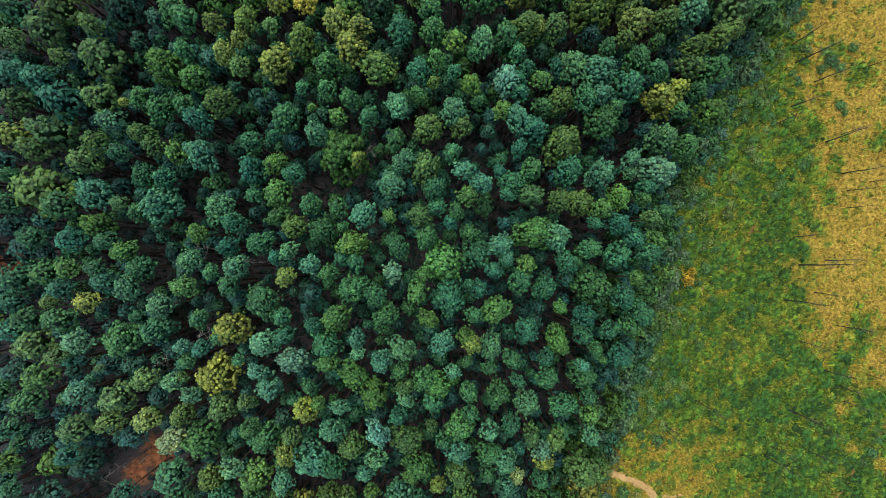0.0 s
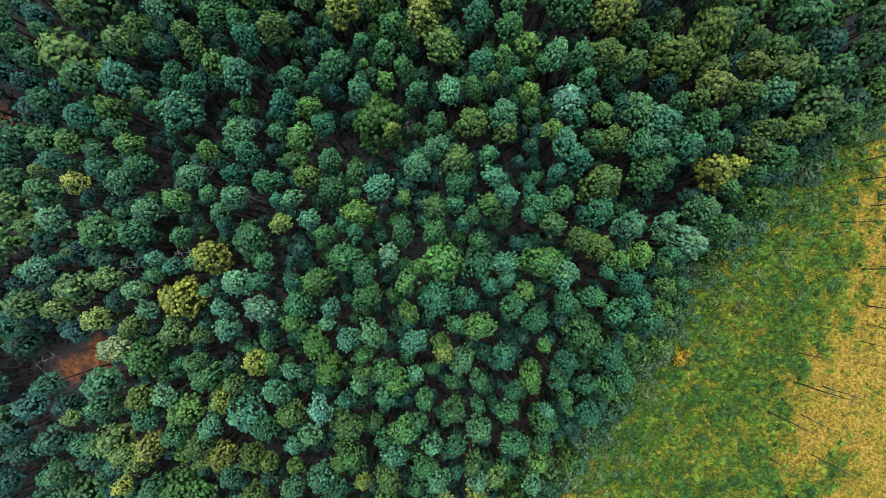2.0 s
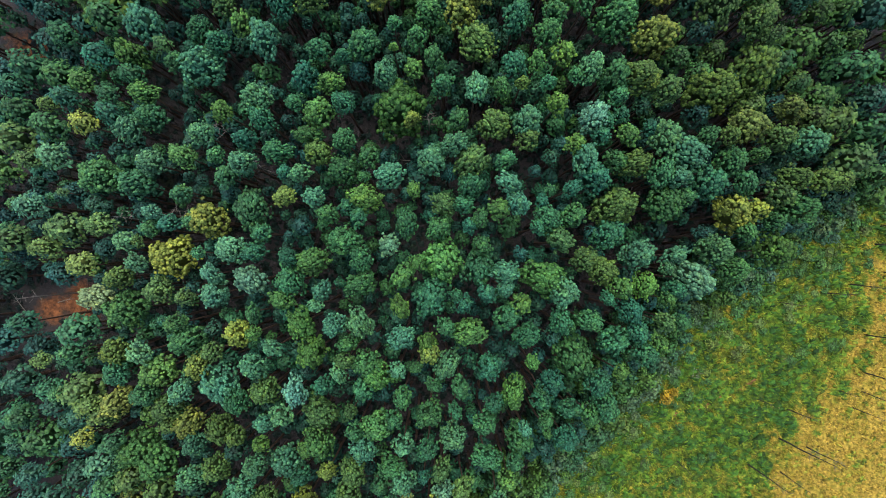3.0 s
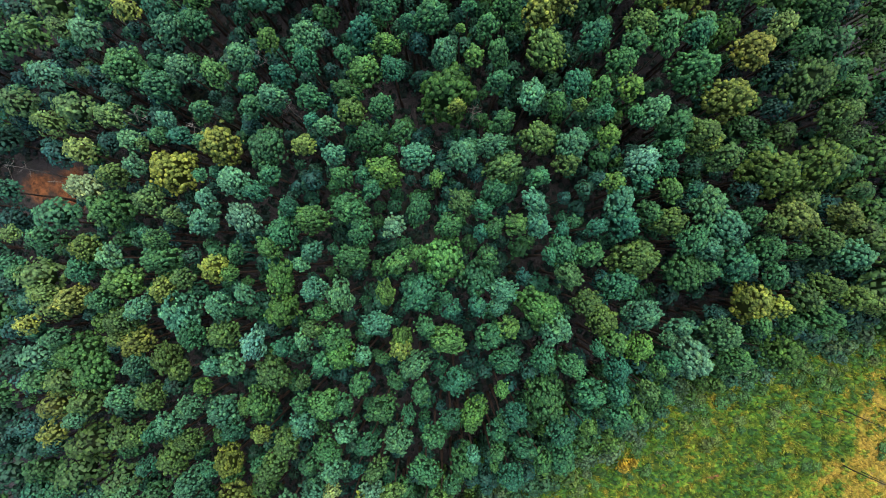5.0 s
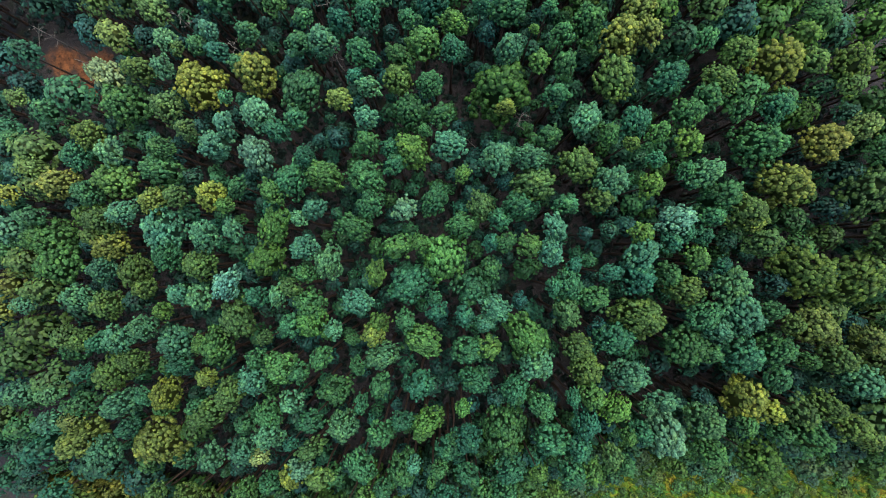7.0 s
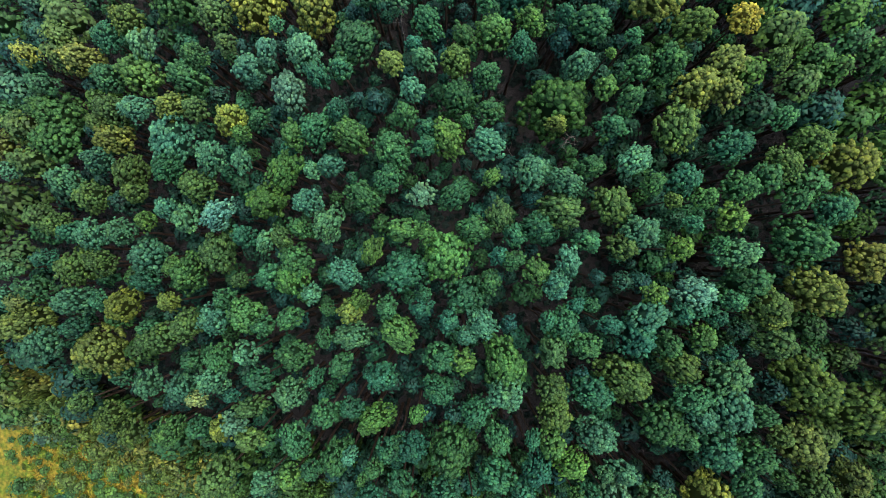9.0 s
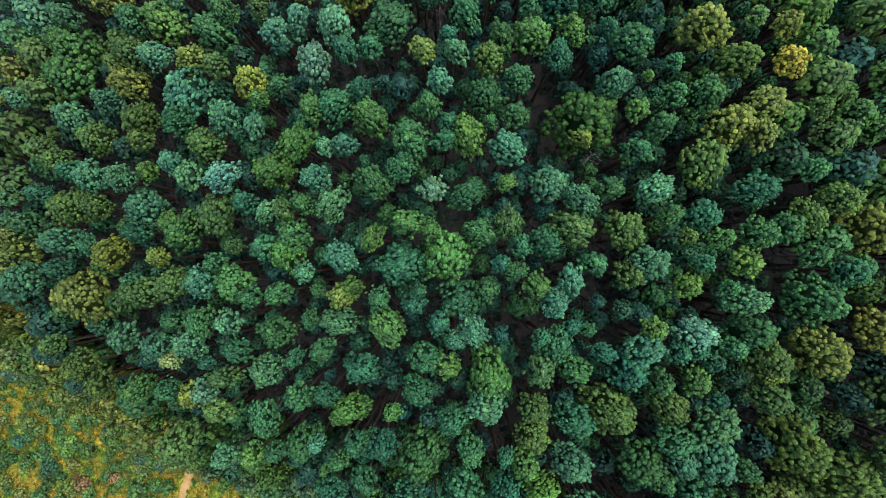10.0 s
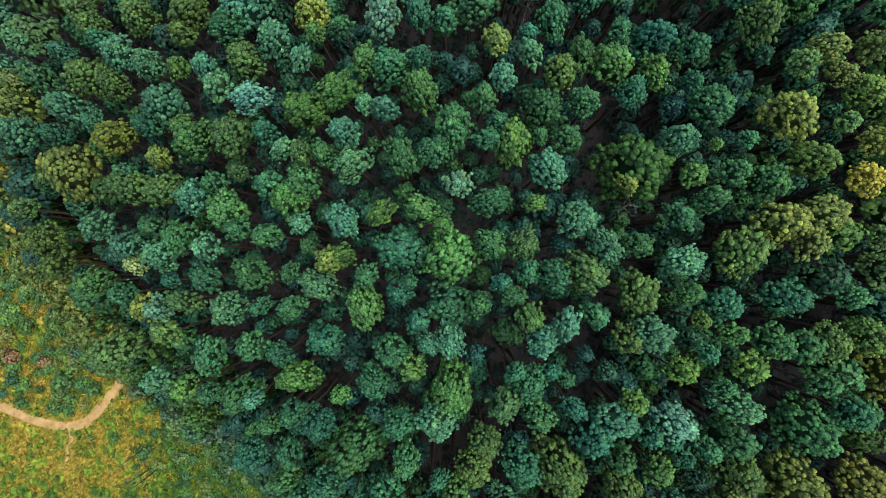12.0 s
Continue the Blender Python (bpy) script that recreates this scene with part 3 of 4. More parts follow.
plant(pine, "green", [
    (-1.7, 2.3, 19.4, 3.2), (4.3, 0.4, 19.5, 4.5), (3.4, 2.8, 19.3, 2.6), (-5.3, 1.3, 19.1, 3.5),
    (1.8, 5.4, 19.4, 2.5), (4.1, -7.1, 18.5, 2.5), (-8.0, -4.7, 18.5, 3.1), (-6.7, -7.3, 18.4, 3.8),
    (9.7, -2.9, 19.6, 3.7), (-10.8, -3.8, 18.4, 4.2), (8.6, 8.8, 20.5, 3.4), (-11.9, 3.7, 17.8, 1.6),
    (1.4, 12.4, 20.0, 2.7), (3.2, -12.7, 17.3, 1.6), (7.2, 11.6, 19.4, 1.5), (-13.6, -2.0, 18.4, 2.9),
    (-12.4, 5.9, 18.7, 2.6), (-14.4, 3.3, 18.8, 4.2), (5.9, -13.6, 17.6, 1.9), (10.8, 10.3, 20.7, 3.2),
    (-5.0, -14.0, 17.6, 2.5), (-5.4, 14.0, 19.9, 2.8), (8.6, -12.3, 18.5, 2.8), (15.1, -0.7, 20.1, 3.1),
])
plant(pine, "green", [
    (-1.9, -15.1, 18.0, 3.7), (3.4, -16.6, 17.8, 2.7), (-15.8, 6.3, 18.9, 3.0), (17.7, 0.9, 20.4, 3.0),
    (-1.0, -17.8, 17.6, 2.7), (-14.2, -10.9, 17.8, 4.0), (7.0, -16.8, 18.3, 3.6), (16.7, -8.3, 18.4, 1.6),
    (18.5, -3.6, 20.0, 5.2), (-2.7, 19.3, 20.1, 2.4), (12.9, -14.8, 18.6, 2.9), (3.7, -19.3, 17.5, 2.5),
    (21.2, 0.2, 20.5, 3.8), (12.0, 17.6, 21.2, 2.8), (18.6, -11.1, 18.7, 2.2), (-10.9, 18.9, 19.9, 2.8),
    (20.3, -8.7, 19.5, 2.8), (8.6, -20.5, 17.9, 2.9), (-22.2, 1.7, 18.3, 3.3), (17.3, -14.5, 19.0, 3.8),
    (0.4, -22.7, 16.9, 2.3), (-16.2, -16.0, 16.8, 2.3), (-22.1, -5.6, 17.8, 4.7), (14.8, -18.1, 18.5, 3.5),
])
plant(pine, "green", [
    (-0.5, 23.5, 20.5, 2.4), (-22.8, 7.4, 18.0, 2.2), (22.6, -8.4, 19.4, 2.5), (-13.7, 20.2, 19.5, 2.5),
    (17.8, -17.0, 18.1, 2.3), (24.6, 0.5, 20.8, 3.0), (23.7, -6.6, 20.0, 3.7), (18.9, 15.9, 21.8, 4.4),
    (6.0, -24.2, 17.6, 3.2), (17.0, 18.7, 21.9, 3.6), (-18.8, 16.9, 19.4, 4.2), (-26.2, -3.6, 17.5, 2.7),
    (20.2, 17.3, 21.5, 2.4), (26.1, 5.2, 20.8, 2.4), (-0.9, 26.8, 21.2, 3.4), (-13.6, 23.1, 20.1, 3.7),
    (-23.0, 14.0, 18.9, 2.9), (7.9, 25.9, 21.8, 4.5), (5.7, -26.6, 17.1, 2.7), (-28.3, -1.9, 17.2, 2.2),
    (-27.2, -9.7, 17.0, 2.6), (-1.3, 29.0, 21.2, 2.9), (-13.4, -26.2, 16.7, 3.2), (12.2, -27.4, 17.1, 2.5),
])
plant(pine, "green", [
    (-29.8, -7.7, 17.1, 2.6), (19.3, 24.1, 22.1, 2.5), (1.9, -30.9, 16.1, 2.1), (28.5, 12.8, 22.2, 3.3),
    (-22.0, -22.8, 16.7, 4.3), (-23.6, -21.3, 16.7, 3.0), (5.1, 31.8, 22.0, 5.1), (-6.3, 31.7, 20.7, 2.4),
    (22.9, 22.9, 22.7, 3.5), (27.6, 16.9, 22.0, 2.3), (25.0, 21.4, 22.5, 2.7), (-31.3, -12.9, 16.4, 2.2),
    (24.9, 24.7, 22.3, 2.1), (29.6, 19.2, 22.3, 2.3), (-31.2, 18.5, 18.8, 2.9), (-35.6, -9.1, 17.1, 4.2),
    (-37.2, -1.4, 17.5, 3.6), (-37.1, 5.5, 17.6, 2.7), (-36.4, 10.0, 18.1, 3.1), (31.3, 21.8, 23.2, 4.1),
    (-23.5, -30.6, 16.1, 3.3), (-34.3, 18.0, 18.7, 3.7), (-31.1, 24.9, 18.9, 2.6), (-36.5, 19.3, 18.6, 3.1),
])
plant(pine, "green", [
    (-40.1, -10.4, 16.9, 5.0), (9.9, 44.1, 23.3, 5.0),
])
plant(pine, "dusk", [
    (8.0, 4.2, 15.8, 2.1), (-3.7, 8.8, 15.7, 2.3),
])
plant(pine, "moss", [
    (-2.1, -2.2, 18.3, 2.1), (-12.2, 12.9, 19.5, 7.1), (-10.8, -14.6, 17.7, 3.9), (-8.2, -17.0, 17.6, 4.3),
    (31.4, 16.6, 22.7, 4.2), (-30.0, 21.7, 19.1, 3.7), (-30.2, -23.1, 16.5, 5.1), (-34.0, 23.5, 19.0, 4.9),
    (-18.5, -37.5, 15.8, 4.7), (-21.5, -37.6, 15.7, 5.7),
])
plant(pine, "olive", [
    (-2.5, 5.0, 19.5, 3.1), (-1.9, 10.8, 20.0, 4.5), (10.7, 7.3, 20.5, 3.4), (-1.5, 15.5, 20.4, 4.0),
    (2.5, 15.5, 20.3, 2.7), (14.1, 6.7, 20.6, 3.2), (-4.4, -16.0, 17.5, 2.5), (16.5, 6.5, 20.8, 3.7),
    (-18.0, 3.8, 18.6, 3.5), (14.6, 13.6, 21.3, 5.2), (-0.9, 20.7, 19.8, 1.8), (-1.1, -20.8, 16.7, 1.9),
    (14.0, 18.4, 21.6, 3.9), (-4.2, -22.8, 17.3, 4.3), (-7.5, 22.9, 20.5, 4.6), (11.1, -22.0, 17.8, 2.8),
    (24.7, 4.6, 20.8, 2.5), (-11.1, -23.6, 17.0, 3.6), (14.1, -22.4, 18.0, 2.9), (2.3, -27.0, 17.2, 3.6),
    (-18.5, -22.3, 16.5, 2.6), (10.3, 27.1, 22.1, 4.3), (13.4, 26.8, 22.3, 3.6), (-24.2, -18.1, 16.4, 2.3),
])
plant(pine, "olive", [
    (3.0, -30.4, 16.9, 3.9), (-2.3, 30.8, 21.4, 3.2), (-16.8, 26.3, 20.1, 3.9), (-11.5, -29.7, 16.3, 2.7),
    (17.6, -26.7, 17.8, 4.3), (-27.0, 18.9, 19.1, 3.8), (21.3, 25.2, 22.0, 2.1), (-13.7, -30.1, 16.4, 3.9),
    (-24.3, 22.9, 19.1, 2.6), (-27.5, -18.9, 16.8, 3.4), (-3.6, 33.9, 21.5, 3.0), (-20.4, 27.7, 19.3, 2.1),
    (18.0, 29.4, 22.8, 5.7), (-11.8, 32.7, 20.1, 2.1), (-5.5, -34.6, 16.3, 3.0), (-32.1, -14.9, 15.8, 1.6),
    (11.7, -34.1, 16.7, 2.7), (28.7, 21.8, 23.0, 2.9), (-12.0, -34.4, 16.2, 3.7), (-23.5, 28.5, 19.8, 3.2),
    (-20.3, -30.9, 16.2, 3.5), (-19.1, -32.2, 15.8, 2.6), (9.9, -36.1, 16.7, 3.4), (26.0, 27.2, 23.3, 3.3),
])
plant(pine, "olive", [
    (-35.2, 13.6, 18.1, 2.7), (-32.3, -19.7, 16.6, 3.2), (29.2, 24.2, 23.3, 3.3), (-5.5, -37.6, 16.1, 4.0),
    (0.4, 39.0, 22.0, 2.7), (20.7, 33.0, 23.4, 5.8), (-10.0, -38.3, 15.9, 3.0), (-36.6, 15.2, 18.4, 3.1),
    (7.8, -38.9, 15.8, 2.3), (-36.8, -15.2, 16.8, 3.2), (-28.9, -27.8, 16.2, 3.3), (31.8, 25.1, 23.5, 2.9),
    (14.1, 38.2, 23.2, 5.4), (18.2, 37.2, 23.5, 3.5), (2.3, 42.3, 22.6, 3.8),
])
plant(pine, "lime", [
    (-2.8, -4.2, 18.8, 3.3), (-1.5, -7.5, 18.3, 2.6), (3.2, 7.2, 20.0, 2.9), (-6.2, 4.9, 18.4, 1.9),
    (6.8, -6.6, 19.1, 3.9), (3.0, -9.6, 18.4, 2.6), (10.3, -1.0, 19.4, 2.6), (-10.9, 1.4, 18.8, 4.2),
    (-12.9, -7.6, 18.1, 4.0), (14.8, -11.1, 18.0, 1.6), (7.3, 17.3, 20.7, 2.5), (-14.0, -13.0, 17.6, 2.9),
    (19.1, 5.7, 20.7, 2.8), (-19.9, 4.9, 18.4, 2.8), (3.6, 20.4, 20.8, 2.6), (-12.4, 16.8, 19.4, 2.6),
    (2.3, -20.9, 17.7, 4.0), (-19.9, 7.8, 18.8, 3.9), (-20.1, 11.3, 19.0, 3.0), (19.5, -12.4, 17.8, 1.2),
    (23.2, -2.5, 19.5, 1.9), (-15.1, -18.1, 16.4, 1.9), (-15.5, 18.0, 18.2, 1.1), (11.9, 20.6, 21.4, 2.7),
])
plant(pine, "lime", [
    (23.9, 6.9, 20.4, 1.9), (25.3, 2.1, 20.6, 2.5), (1.7, 25.4, 21.1, 2.8), (-2.8, -26.0, 17.1, 4.0),
    (18.2, -19.0, 18.4, 2.7), (-3.5, -27.1, 16.4, 2.3), (-29.8, 2.9, 17.9, 2.8), (-8.6, -29.1, 16.1, 2.3),
    (-29.9, -7.3, 16.5, 1.8), (-31.7, -3.7, 17.6, 3.1), (12.1, -30.4, 17.3, 3.2), (-32.4, 12.7, 18.2, 2.7),
    (-23.5, -27.7, 16.3, 4.4), (-39.0, 0.7, 17.6, 3.1), (-42.8, 3.9, 17.6, 3.9),
])
plant(pine, "bright", [
    (0.3, -0.6, 19.2, 5.4), (11.4, 2.9, 20.1, 5.4), (14.4, -6.1, 18.6, 1.9), (-0.3, -15.9, 18.0, 3.8),
    (14.1, -10.2, 19.2, 3.5), (21.0, 7.1, 21.1, 3.1),
])
plant(pine, "gold", [
    (3.7, -10.5, 18.4, 2.8), (-10.0, 11.8, 18.9, 2.1), (-19.0, -2.5, 18.0, 2.8), (-16.9, -19.1, 17.1, 3.6),
    (-26.4, -9.0, 17.5, 4.8), (12.6, -25.1, 17.4, 2.5), (-0.3, -28.3, 16.4, 2.3), (11.3, 26.9, 21.4, 2.1),
    (-19.3, -24.7, 16.7, 3.2), (-28.4, -15.0, 17.0, 5.5), (-0.9, -33.2, 16.6, 3.7), (27.3, 19.4, 22.4, 2.7),
])
plant(pine, "straw", [
    (-12.4, 28.1, 20.5, 3.9), (-20.1, 23.6, 19.8, 4.6), (25.9, 18.4, 22.5, 4.6), (9.6, 31.9, 22.4, 4.8),
    (22.7, 27.2, 23.0, 4.3), (-17.3, -31.2, 16.3, 3.7), (-24.3, 26.2, 19.1, 2.3), (-26.1, 24.5, 19.5, 3.2),
    (-19.5, 30.3, 19.9, 2.6), (3.2, -36.8, 16.4, 5.5), (-1.1, 37.1, 21.9, 4.9), (-27.5, 28.3, 19.3, 2.7),
    (25.6, 30.3, 23.5, 3.2), (8.1, 39.8, 22.9, 3.2), (-26.1, -33.2, 15.9, 4.0), (-0.9, -44.6, 15.6, 5.1),
])
plant(pine, "cream", [
    (9.4, -27.1, 16.8, 2.2), (-33.6, -23.1, 16.4, 3.9),
])
plant(pine, "amber", [
    (-16.0, 30.3, 20.4, 3.1), (7.8, 36.6, 22.6, 4.2),
])
plant(pine, "sere", [
    (-10.9, 25.5, 20.4, 4.1), (-9.7, 27.4, 20.5, 2.8),
])
plant(far_pine, "teal", [
    (-6.9, -40.3, 15.3, 2.4), (-39.4, 12.8, 17.9, 2.7), (-41.6, -3.2, 17.3, 3.2), (-45.9, 2.1, 17.4, 3.5),
    (-47.0, -3.9, 17.1, 3.2), (-40.0, -29.7, 15.9, 3.2), (-11.8, -48.8, 15.1, 3.1), (-47.4, 19.5, 18.1, 5.0),
    (-10.7, -51.0, 14.4, 2.4), (-46.7, -24.9, 16.0, 2.9), (-49.7, 22.1, 18.1, 3.9), (-52.6, 30.5, 18.3, 4.2),
])
plant(far_pine, "pale", [
    (-40.3, 16.5, 18.9, 3.4), (-6.6, -43.7, 16.2, 3.0), (-16.2, -42.0, 15.6, 2.3), (-4.0, -45.4, 16.1, 3.0),
    (-45.1, -10.5, 17.4, 3.5), (-24.3, -40.2, 16.1, 4.0), (-8.1, -47.0, 15.9, 3.0), (-44.9, -16.9, 17.1, 3.4),
])
plant(far_pine, "green", [
    (24.9, 32.9, 23.0, 2.1), (-41.2, 1.9, 17.5, 3.0), (10.7, 40.1, 23.0, 2.9), (-4.1, -41.8, 15.8, 3.3),
    (-42.6, -1.4, 17.1, 2.7), (-31.2, 29.1, 19.4, 3.4), (14.9, 40.3, 23.1, 2.5), (-34.1, -27.8, 16.1, 4.4),
    (-24.2, -37.4, 15.6, 2.9), (-47.4, 6.4, 17.5, 4.2), (-22.5, -42.4, 15.4, 3.3), (-32.6, -35.3, 14.9, 2.1),
    (-47.9, -7.8, 16.8, 4.0), (-49.2, -2.1, 17.1, 3.9), (-5.0, -49.0, 15.2, 3.3), (-46.8, -17.6, 15.5, 1.9),
    (-50.8, 2.4, 17.2, 3.2), (-51.9, -7.8, 16.7, 3.5), (-53.4, 10.1, 17.0, 2.4), (-51.9, -18.1, 16.3, 3.7),
    (-54.2, -21.6, 16.1, 3.2), (-54.1, -29.5, 15.7, 3.2),
])
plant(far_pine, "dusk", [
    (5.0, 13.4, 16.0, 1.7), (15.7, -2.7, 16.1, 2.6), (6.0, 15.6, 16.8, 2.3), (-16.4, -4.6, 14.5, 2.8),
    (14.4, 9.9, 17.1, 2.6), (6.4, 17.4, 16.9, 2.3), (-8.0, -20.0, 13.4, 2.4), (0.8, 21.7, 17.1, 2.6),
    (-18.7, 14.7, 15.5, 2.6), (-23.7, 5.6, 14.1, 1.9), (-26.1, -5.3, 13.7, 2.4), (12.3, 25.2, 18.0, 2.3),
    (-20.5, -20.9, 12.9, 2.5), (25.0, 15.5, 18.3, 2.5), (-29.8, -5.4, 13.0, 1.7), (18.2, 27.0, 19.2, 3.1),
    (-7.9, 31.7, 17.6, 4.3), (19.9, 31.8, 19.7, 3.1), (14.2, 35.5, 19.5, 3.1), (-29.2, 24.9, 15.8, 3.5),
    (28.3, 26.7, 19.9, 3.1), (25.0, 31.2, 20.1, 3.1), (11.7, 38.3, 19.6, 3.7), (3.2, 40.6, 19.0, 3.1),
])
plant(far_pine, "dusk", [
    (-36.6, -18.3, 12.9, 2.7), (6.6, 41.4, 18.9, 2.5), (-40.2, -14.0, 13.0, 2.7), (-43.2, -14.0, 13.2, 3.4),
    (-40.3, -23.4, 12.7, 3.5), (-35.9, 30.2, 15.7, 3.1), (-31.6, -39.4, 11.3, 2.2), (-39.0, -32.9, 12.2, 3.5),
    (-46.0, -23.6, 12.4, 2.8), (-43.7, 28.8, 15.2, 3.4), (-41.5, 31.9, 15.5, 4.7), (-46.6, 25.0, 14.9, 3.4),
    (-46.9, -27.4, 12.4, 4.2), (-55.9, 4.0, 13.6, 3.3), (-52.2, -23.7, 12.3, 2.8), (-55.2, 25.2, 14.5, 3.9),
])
plant(far_pine, "olive", [
    (-39.5, 6.6, 17.2, 2.2), (4.1, 40.9, 22.1, 2.3), (-11.2, -39.9, 15.8, 3.0), (20.4, 36.4, 23.0, 2.2),
    (33.3, 25.8, 23.3, 2.4), (-17.0, -40.3, 15.6, 4.1), (-26.7, -35.1, 15.8, 3.3), (-7.8, -43.8, 15.5, 4.4),
    (-40.9, -17.8, 16.5, 4.4), (-42.5, -13.9, 15.2, 1.2), (-28.6, -34.8, 15.8, 3.2), (-20.5, -40.4, 15.5, 4.0),
    (-44.2, 11.9, 17.9, 3.9), (-13.5, -43.8, 15.4, 5.3), (-30.8, -34.2, 15.8, 5.1), (-41.6, -20.7, 16.3, 3.4),
    (5.2, 46.2, 23.1, 3.8), (-42.2, 19.7, 18.4, 4.5), (-36.0, -32.6, 15.2, 2.3), (-12.1, -47.4, 15.2, 5.3),
    (-48.7, -5.6, 16.1, 2.0), (-42.4, 24.9, 18.6, 5.9), (-47.8, -12.3, 16.4, 2.7), (-46.1, -21.7, 16.2, 4.0),
])
plant(far_pine, "olive", [
    (-42.7, 28.4, 18.5, 2.6), (-50.9, 8.4, 17.5, 7.2), (-49.1, 15.8, 17.9, 5.8), (-6.8, -51.4, 14.9, 4.0),
    (-50.7, 13.5, 17.7, 3.4), (-46.6, 24.5, 17.9, 2.4), (-51.6, -11.1, 16.6, 4.6), (-49.0, 28.2, 18.4, 4.7),
    (-53.2, 19.4, 17.8, 4.2), (-47.4, 31.1, 18.6, 5.3), (-52.4, 26.7, 18.2, 3.1),
])
plant(far_pine, "lime", [
    (-42.3, 14.2, 18.1, 3.1), (-46.1, -1.4, 17.2, 3.0), (-50.6, -15.0, 16.4, 4.0), (-7.3, -53.8, 14.7, 3.4),
    (-9.8, -53.7, 14.7, 3.4), (-54.7, -25.9, 15.9, 3.2),
])
plant(far_pine, "gold", [
    (-36.7, -20.4, 16.5, 3.4), (-38.6, 18.9, 17.2, 1.3), (-43.7, -5.6, 17.1, 3.0), (-27.5, -38.4, 15.3, 2.6),
    (-53.1, 15.1, 17.7, 3.9),
])
plant(far_pine, "straw", [
    (-19.1, -43.1, 15.4, 3.5), (-17.1, -45.1, 15.3, 3.5),
])
plant(far_pine, "sere", [
    (-3.1, -43.5, 15.4, 2.6),
])
# --- end of planting ---
# Bare places of the forest floor: x, y, radius.
GAPS = [
    (-42.6, -29.0, 4.4), (-46.0, -32.0, 4.0), (-38.0, -26.8, 2.6), (-59.0, 0.4, 3.4), (-59.6, -14.4, 3.1), (-16.5, 10.5, 2.6), (-22.5, -10.9, 2.6), (-10.1, 23.3, 1.9),
    (-7.6, 31.6, 1.9), (4.9, 15.8, 2.4), (8.5, 17.2, 2.0), (8.3, 6.8, 2.4), (-2.6, 1.1, 2.4), (15.6, -8.4, 1.8), (19.7, -9.1, 1.5), (6.6, 34.4, 1.8), (4.2, 36.2, 1.5), (27.2, -4.0, 1.4),
]


def in_wood(x, y):
    """The stretch of the wood that is planted: oblongs turned about the middle."""
    for turn, a, b in ((0, 65, 40), (14, 65, 39), (27, 64, 39), (53, 58, 38), (80, 56, 36), (107, 54, 35)):
        c, q = math.cos(radians(turn)), math.sin(radians(turn))
        if abs(x * c + y * q) < a and abs(y * c - x * q) < b:
            return x < edge_x(y) - (10.0 if y < -18 else 6.0)
    return False


def fill_wood():
    """The rest of the wood: more pines round about, and lower ones between the tall ones, their shade put into darker
    colours.
    """
    r = random.Random(11)
    at = np.zeros((2600, 3))
    count = len(planted)
    at[:count] = planted
    for _ in range(30000):
        x, y = r.uniform(-70, 50), r.uniform(-60, 60)
        if not in_wood(x, y):
            continue
        seen = abs(x) < 51 and abs(y) < 30 or _ > 24000
        wide = r.choice((1.6, 2.0, 2.4, 2.8)) if seen else r.choice((3.2, 3.8, 4.2, 4.6, 5.2))
        near = np.hypot(at[:count, 0] - x, at[:count, 1] - y)
        if (near < (0.23 if seen and y > 20 else 0.30 if seen else 0.33 if y > 20 else 0.35) * (wide + at[:count, 2])).any() or any(math.hypot(x - a, y - b) < c for a, b, c in GAPS):
            continue
        at[count] = (x, y, wide)
        count += 1
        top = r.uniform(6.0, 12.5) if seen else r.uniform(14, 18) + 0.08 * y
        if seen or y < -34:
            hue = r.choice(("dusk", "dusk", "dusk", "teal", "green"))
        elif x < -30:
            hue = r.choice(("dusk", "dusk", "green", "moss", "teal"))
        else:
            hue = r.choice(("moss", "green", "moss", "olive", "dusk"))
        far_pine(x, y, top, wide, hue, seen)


fill_wood()
woodland.done("woodland", "further pines of the wood and shaded young pines between them")


# ---- the edge of the wood and the meadow ----
def shrub_mesh(seed):
    """A leafy bush about 1 m across and 1 m high: leaf clusters on a dense, uneven dome."""
    r = random.Random(seed)
    verts, faces = [], []
    shift = Vector((seed * 2.3, 0.7 * seed, 0))

    def reach(d):
        return 1 + 0.55 * noise.noise(d * 2.0 + shift) + 0.3 * noise.noise(d * 4.5 + shift)

    bm = bmesh.new()
    bmesh.ops.create_icosphere(bm, subdivisions=1, radius=1.0)
    for v in bm.verts:
        d = v.co.normalized()
        k = reach(d) * 0.8
        v.co = (d.x * 0.44 * k, d.y * 0.44 * k, 0.42 + d.z * (0.46 if d.z > 0 else 0.36) * k)
    verts += [tuple(v.co) for v in bm.verts]
    faces += [tuple(v.index for v in q.verts) for q in bm.faces]
    bm.free()
    inside = len(verts)
    count = 92
    for i in range(count):
        z = 1 - 1.25 * (i + 0.5) / count
        w, ring = i * 2.39996 + r.uniform(-0.6, 0.6), math.sqrt(1 - z * z)
        d = Vector((ring * math.cos(w), ring * math.sin(w), z)).normalized()
        k = reach(d) * r.uniform(0.8, 1.12)
        p = (d.x * 0.46 * k, d.y * 0.46 * k, 0.42 + d.z * (0.48 if d.z > 0 else 0.36) * k)
        add_spray(verts, faces, p, (d.x + r.uniform(-0.4, 0.4), d.y + r.uniform(-0.4, 0.4), max(d.z, 0) + 0.4), r.uniform(0.055, 0.105), 6, r, 1.0)
    # inner dome darkened, leaf clusters paled: shade put into the colour
    return with_tuft_shade(mesh_from("foliage", verts, faces, LEAVES), inside, count, 6, True)


